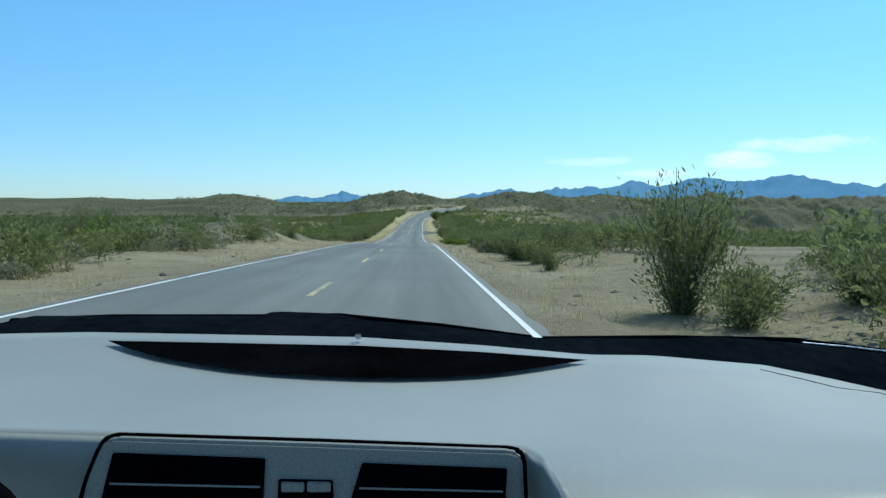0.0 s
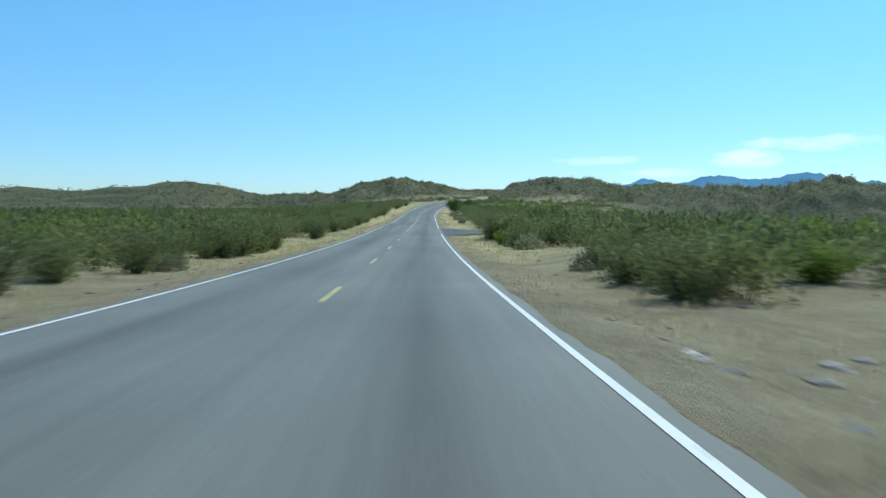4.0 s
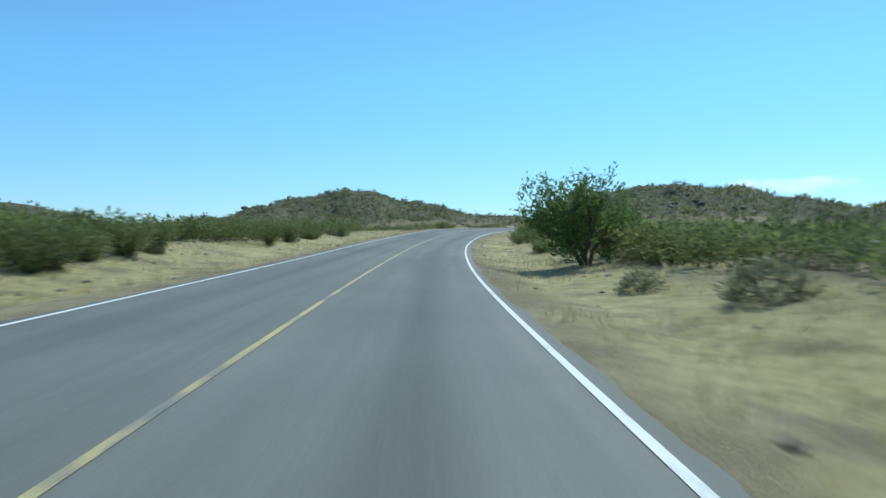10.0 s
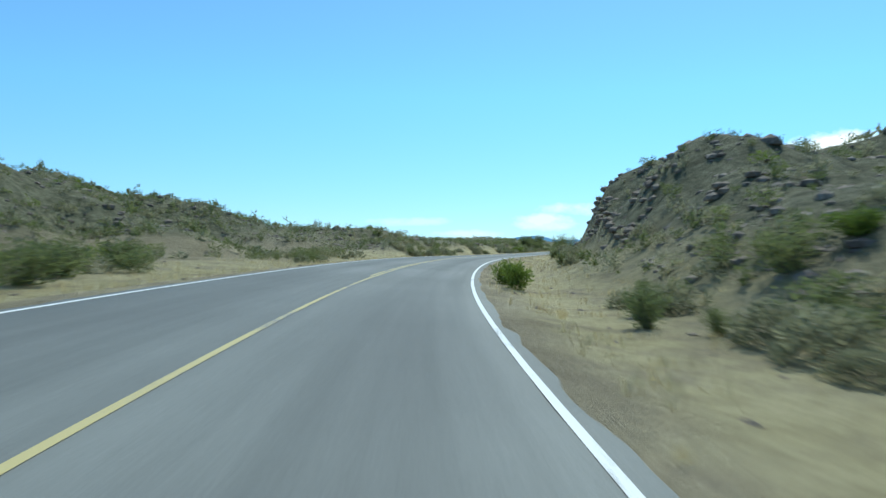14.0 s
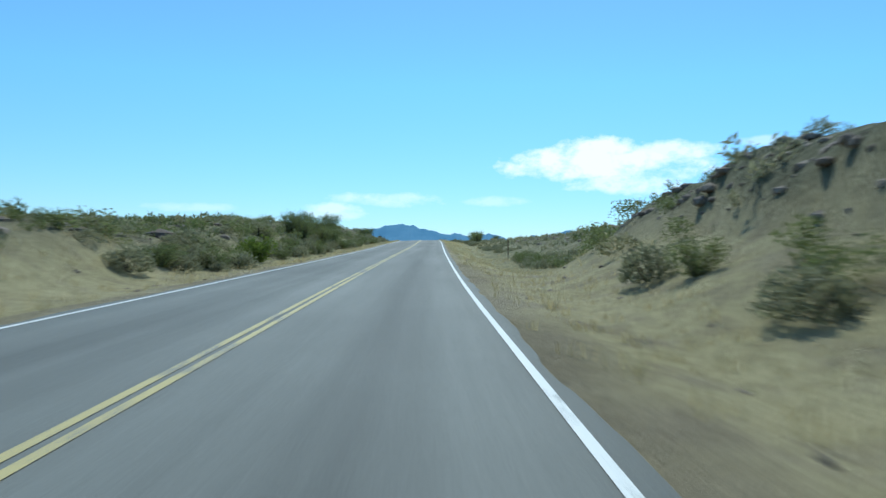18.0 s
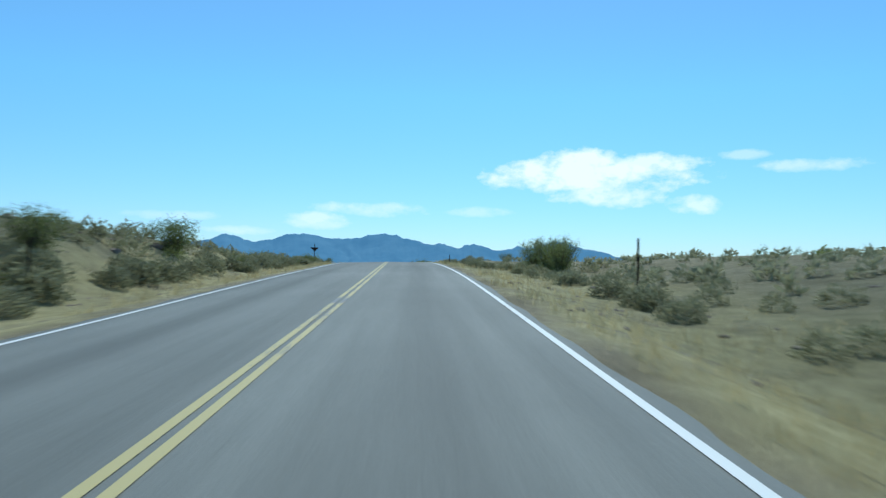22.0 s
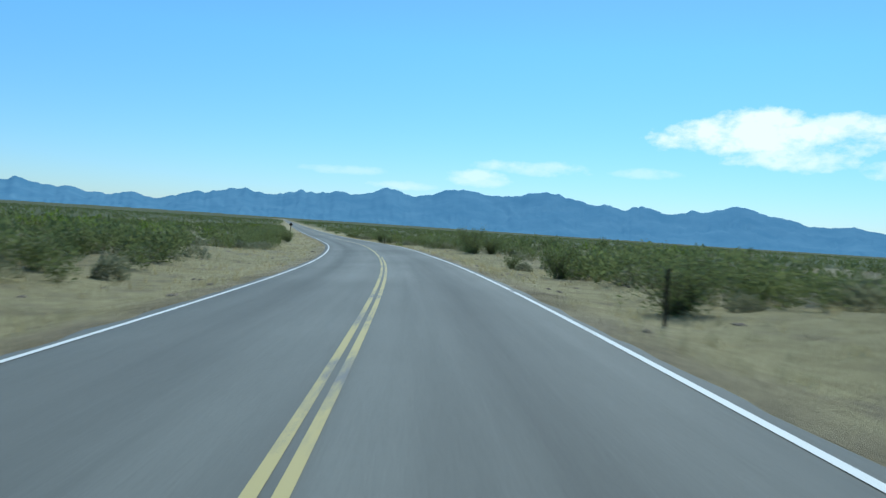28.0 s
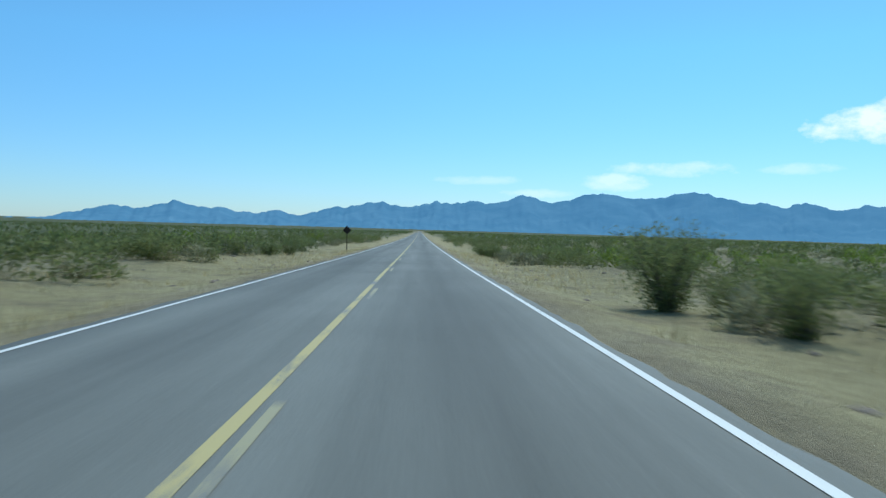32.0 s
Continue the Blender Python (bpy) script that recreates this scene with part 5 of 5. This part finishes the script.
pad = sheet("upper_pad", US, [pad_row(f) for f in np.linspace(0, 1, 17)], M_DASH, -0.012, "pale grey grained upper pad")
sheet("front_roll", US, [pad_row(1.0), (lambda u: NEAR(u) + 16, lambda u: pad_depth(u, NEAR(u)) - 0.006), (lambda u: NEAR(u) + 60, lambda u: pad_depth(u, NEAR(u))), (lambda u: NEAR(u) + 110, lambda u: pad_depth(u, NEAR(u)) + 0.004),
                         (lambda u: 1500, lambda u: 0.74), (lambda u: 2600, lambda u: 0.78)], M_DASH, -0.01)
# windscreen air slot: near-black sheet over the pad, its depth painted as shade
SU = np.linspace(191, 1039, 41)


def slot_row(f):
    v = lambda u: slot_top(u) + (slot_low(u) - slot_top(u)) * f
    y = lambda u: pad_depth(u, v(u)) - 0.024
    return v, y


slot = sheet("air_slot_shade", SU, [slot_row(f) for f in np.linspace(0, 1, 5)], M_BLACK, 0.0, "black curved sheet with painted shade for the air slot below the windscreen")
# cowl and wiper blades beyond the pad
cowl_top = curve_of([(-400, 585), (0, 572), (60, 559), (460, 559), (485, 551), (590, 555), (650, 567), (780, 578), (950, 598), (1180, 600), (1260, 596), (1400, 606), (1568, 626), (1950, 680)])
sheet("cowl", np.linspace(-420, 1980, 121), [(lambda u: FAR_EDGE(u) + 6, lambda u: 1.262), (lambda u: 0.5 * (FAR_EDGE(u) + cowl_top(u)), lambda u: 1.34), (cowl_top, lambda u: 1.42), (lambda u: cowl_top(u) + 9, lambda u: 1.5),
                                             (lambda u: cowl_top(u) + 120, lambda u: 1.53)], M_GROOVE, 0.0, "black cowl below the windscreen")


def rod(name, pts, radius, mat, parent, label=""):
    v, f = tube(np.array([tuple(p) for p in pts]), [radius] * len(pts), 6)
    ob = new(name, mesh_np(name, v, f, mat, True))
    ob.parent = parent
    if label:
        ob["label"] = label
    return ob


wiper = rod("wiper_blade", [spot(20, 570, 1.47), spot(200, 563, 1.47), spot(460, 563, 1.46), spot(600, 561, 1.45), spot(780, 579, 1.45), spot(940, 600, 1.44)], 0.008, M_BLACK, dash, "black rubber wiper blade")
# glint along the wiper edge, modelled as a thin bright rod
rod("wiper_glint", [spot(850, 590, 1.425), spot(905, 597, 1.425), spot(943, 604, 1.425)], 0.0022, M_BRIGHT, wiper, "bright thin rod made for the glint on the wiper edge")
blade = rod("wiper_blade", [spot(960, 602, 1.44), spot(1180, 600, 1.45), spot(1400, 604, 1.45), spot(1700, 640, 1.45)], 0.008, M_BLACK, dash, "black rubber wiper blade")
# the second blade's glint is likewise an added bright rod
rod("wiper_glint", [spot(1420, 607, 1.43), spot(1500, 614, 1.43), spot(1568, 622, 1.43)], 0.0022, M_BRIGHT, blade, "bright thin rod made for the glint on the wiper edge")


def on_pad(u, v):
    return spot(u, v, pad_depth(u, v) - 0.001)


rod("seam", [on_pad(u, v) for u, v in ((1345, 655), (1420, 672), (1480, 687), (1560, 697), (1660, 738))], 0.0016, M_BLACK, pad, "dark seam of the glovebox cover")
rod("sensor", [spot(634, 600, 1.24), spot(634, 592, 1.24)], 0.006, M_BRIGHT, pad, "small bright sensor knob")


def panel_shape(name, corners, y, mat, parent, depth=0.012, bevel=0.004, label=""):
    bm = bmesh.new()
    fr = [bm.verts.new(spot(u, v, y)) for u, v in corners]
    f = bm.faces.new(fr)
    r_ = bmesh.ops.extrude_face_region(bm, geom=[f])
    bmesh.ops.translate(bm, vec=(0, depth, 0), verts=[q for q in r_["geom"] if isinstance(q, bmesh.types.BMVert)])
    bmesh.ops.recalc_face_normals(bm, faces=bm.faces)
    if bevel:
        bmesh.ops.bevel(bm, geom=list(bm.edges), offset=bevel, segments=2, affect="EDGES")
    return part(name, bm, mat, parent, label)


edge = panel_shape("panel_gasket", [(132, 900), (146, 850), (166, 800), (180, 776), (200, 769), (560, 780), (905, 793), (924, 798), (932, 812), (936, 900)], 0.664, M_BLACK, dash, 0.01, 0.002, "thin black gasket round the panel")
centre = panel_shape("vent_panel", [(140, 900), (153, 850), (172, 803), (184, 782), (202, 776), (560, 787), (903, 799), (918, 804), (925, 815), (929, 900)], 0.656, M_PANEL, dash, 0.012, 0.003, "satin grey centre panel with two vents")
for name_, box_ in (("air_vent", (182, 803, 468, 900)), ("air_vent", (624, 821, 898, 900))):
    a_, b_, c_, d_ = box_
    # flat plate on the panel, near-black to paint the shade inside the vent
    vent = panel_shape(name_, [(a_ + 16, b_), (c_, b_ + 10), (c_ - 4, d_), (a_ - 8, d_)], 0.652, M_BLACK, centre, 0.004, 0.001, "flat black air vent plate with painted recess shade")
    for q, mat_ in ((0.3, M_BLACK), (0.55, M_PANEL), (0.8, M_BLACK)):
        v0 = b_ + (d_ - b_) * q
        rod("slat", [spot(a_ + 12, v0, 0.6485), spot(c_ - 8, v0 + 6, 0.6485)], 0.0011, mat_, vent)
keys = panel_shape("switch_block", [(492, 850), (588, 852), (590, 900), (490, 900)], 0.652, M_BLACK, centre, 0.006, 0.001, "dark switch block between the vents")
for a_, b_ in ((497, 538), (543, 585)):
    panel_shape("switch", [(a_, 854), (b_, 855), (b_, 872), (a_, 872)], 0.6495, M_PANEL, keys, 0.004, 0.001)
# rim of the wheel at the driver's side
ring = [spot(-180 + 205 * math.sin(q), 960 - 130 * math.cos(q), 0.62) for q in np.linspace(-0.4, 1.9, 14)]
rod("wheel_rim", ring, 0.014, M_BLACK, dash, "black steering wheel rim")
# bulkhead down to the road
legs = bmesh.new()
bmesh.ops.create_cube(legs, size=1.0)
bmesh.ops.scale(legs, vec=(1.5, 0.55, 0.62), verts=legs.verts)
bmesh.ops.bevel(legs, geom=list(legs.edges), offset=0.05, segments=2, affect="EDGES")
bmesh.ops.translate(legs, vec=(0, 1.18, -0.94), verts=legs.verts)
part("bulkhead", legs, M_BLACK, dash, "black bulkhead below the dashboard")
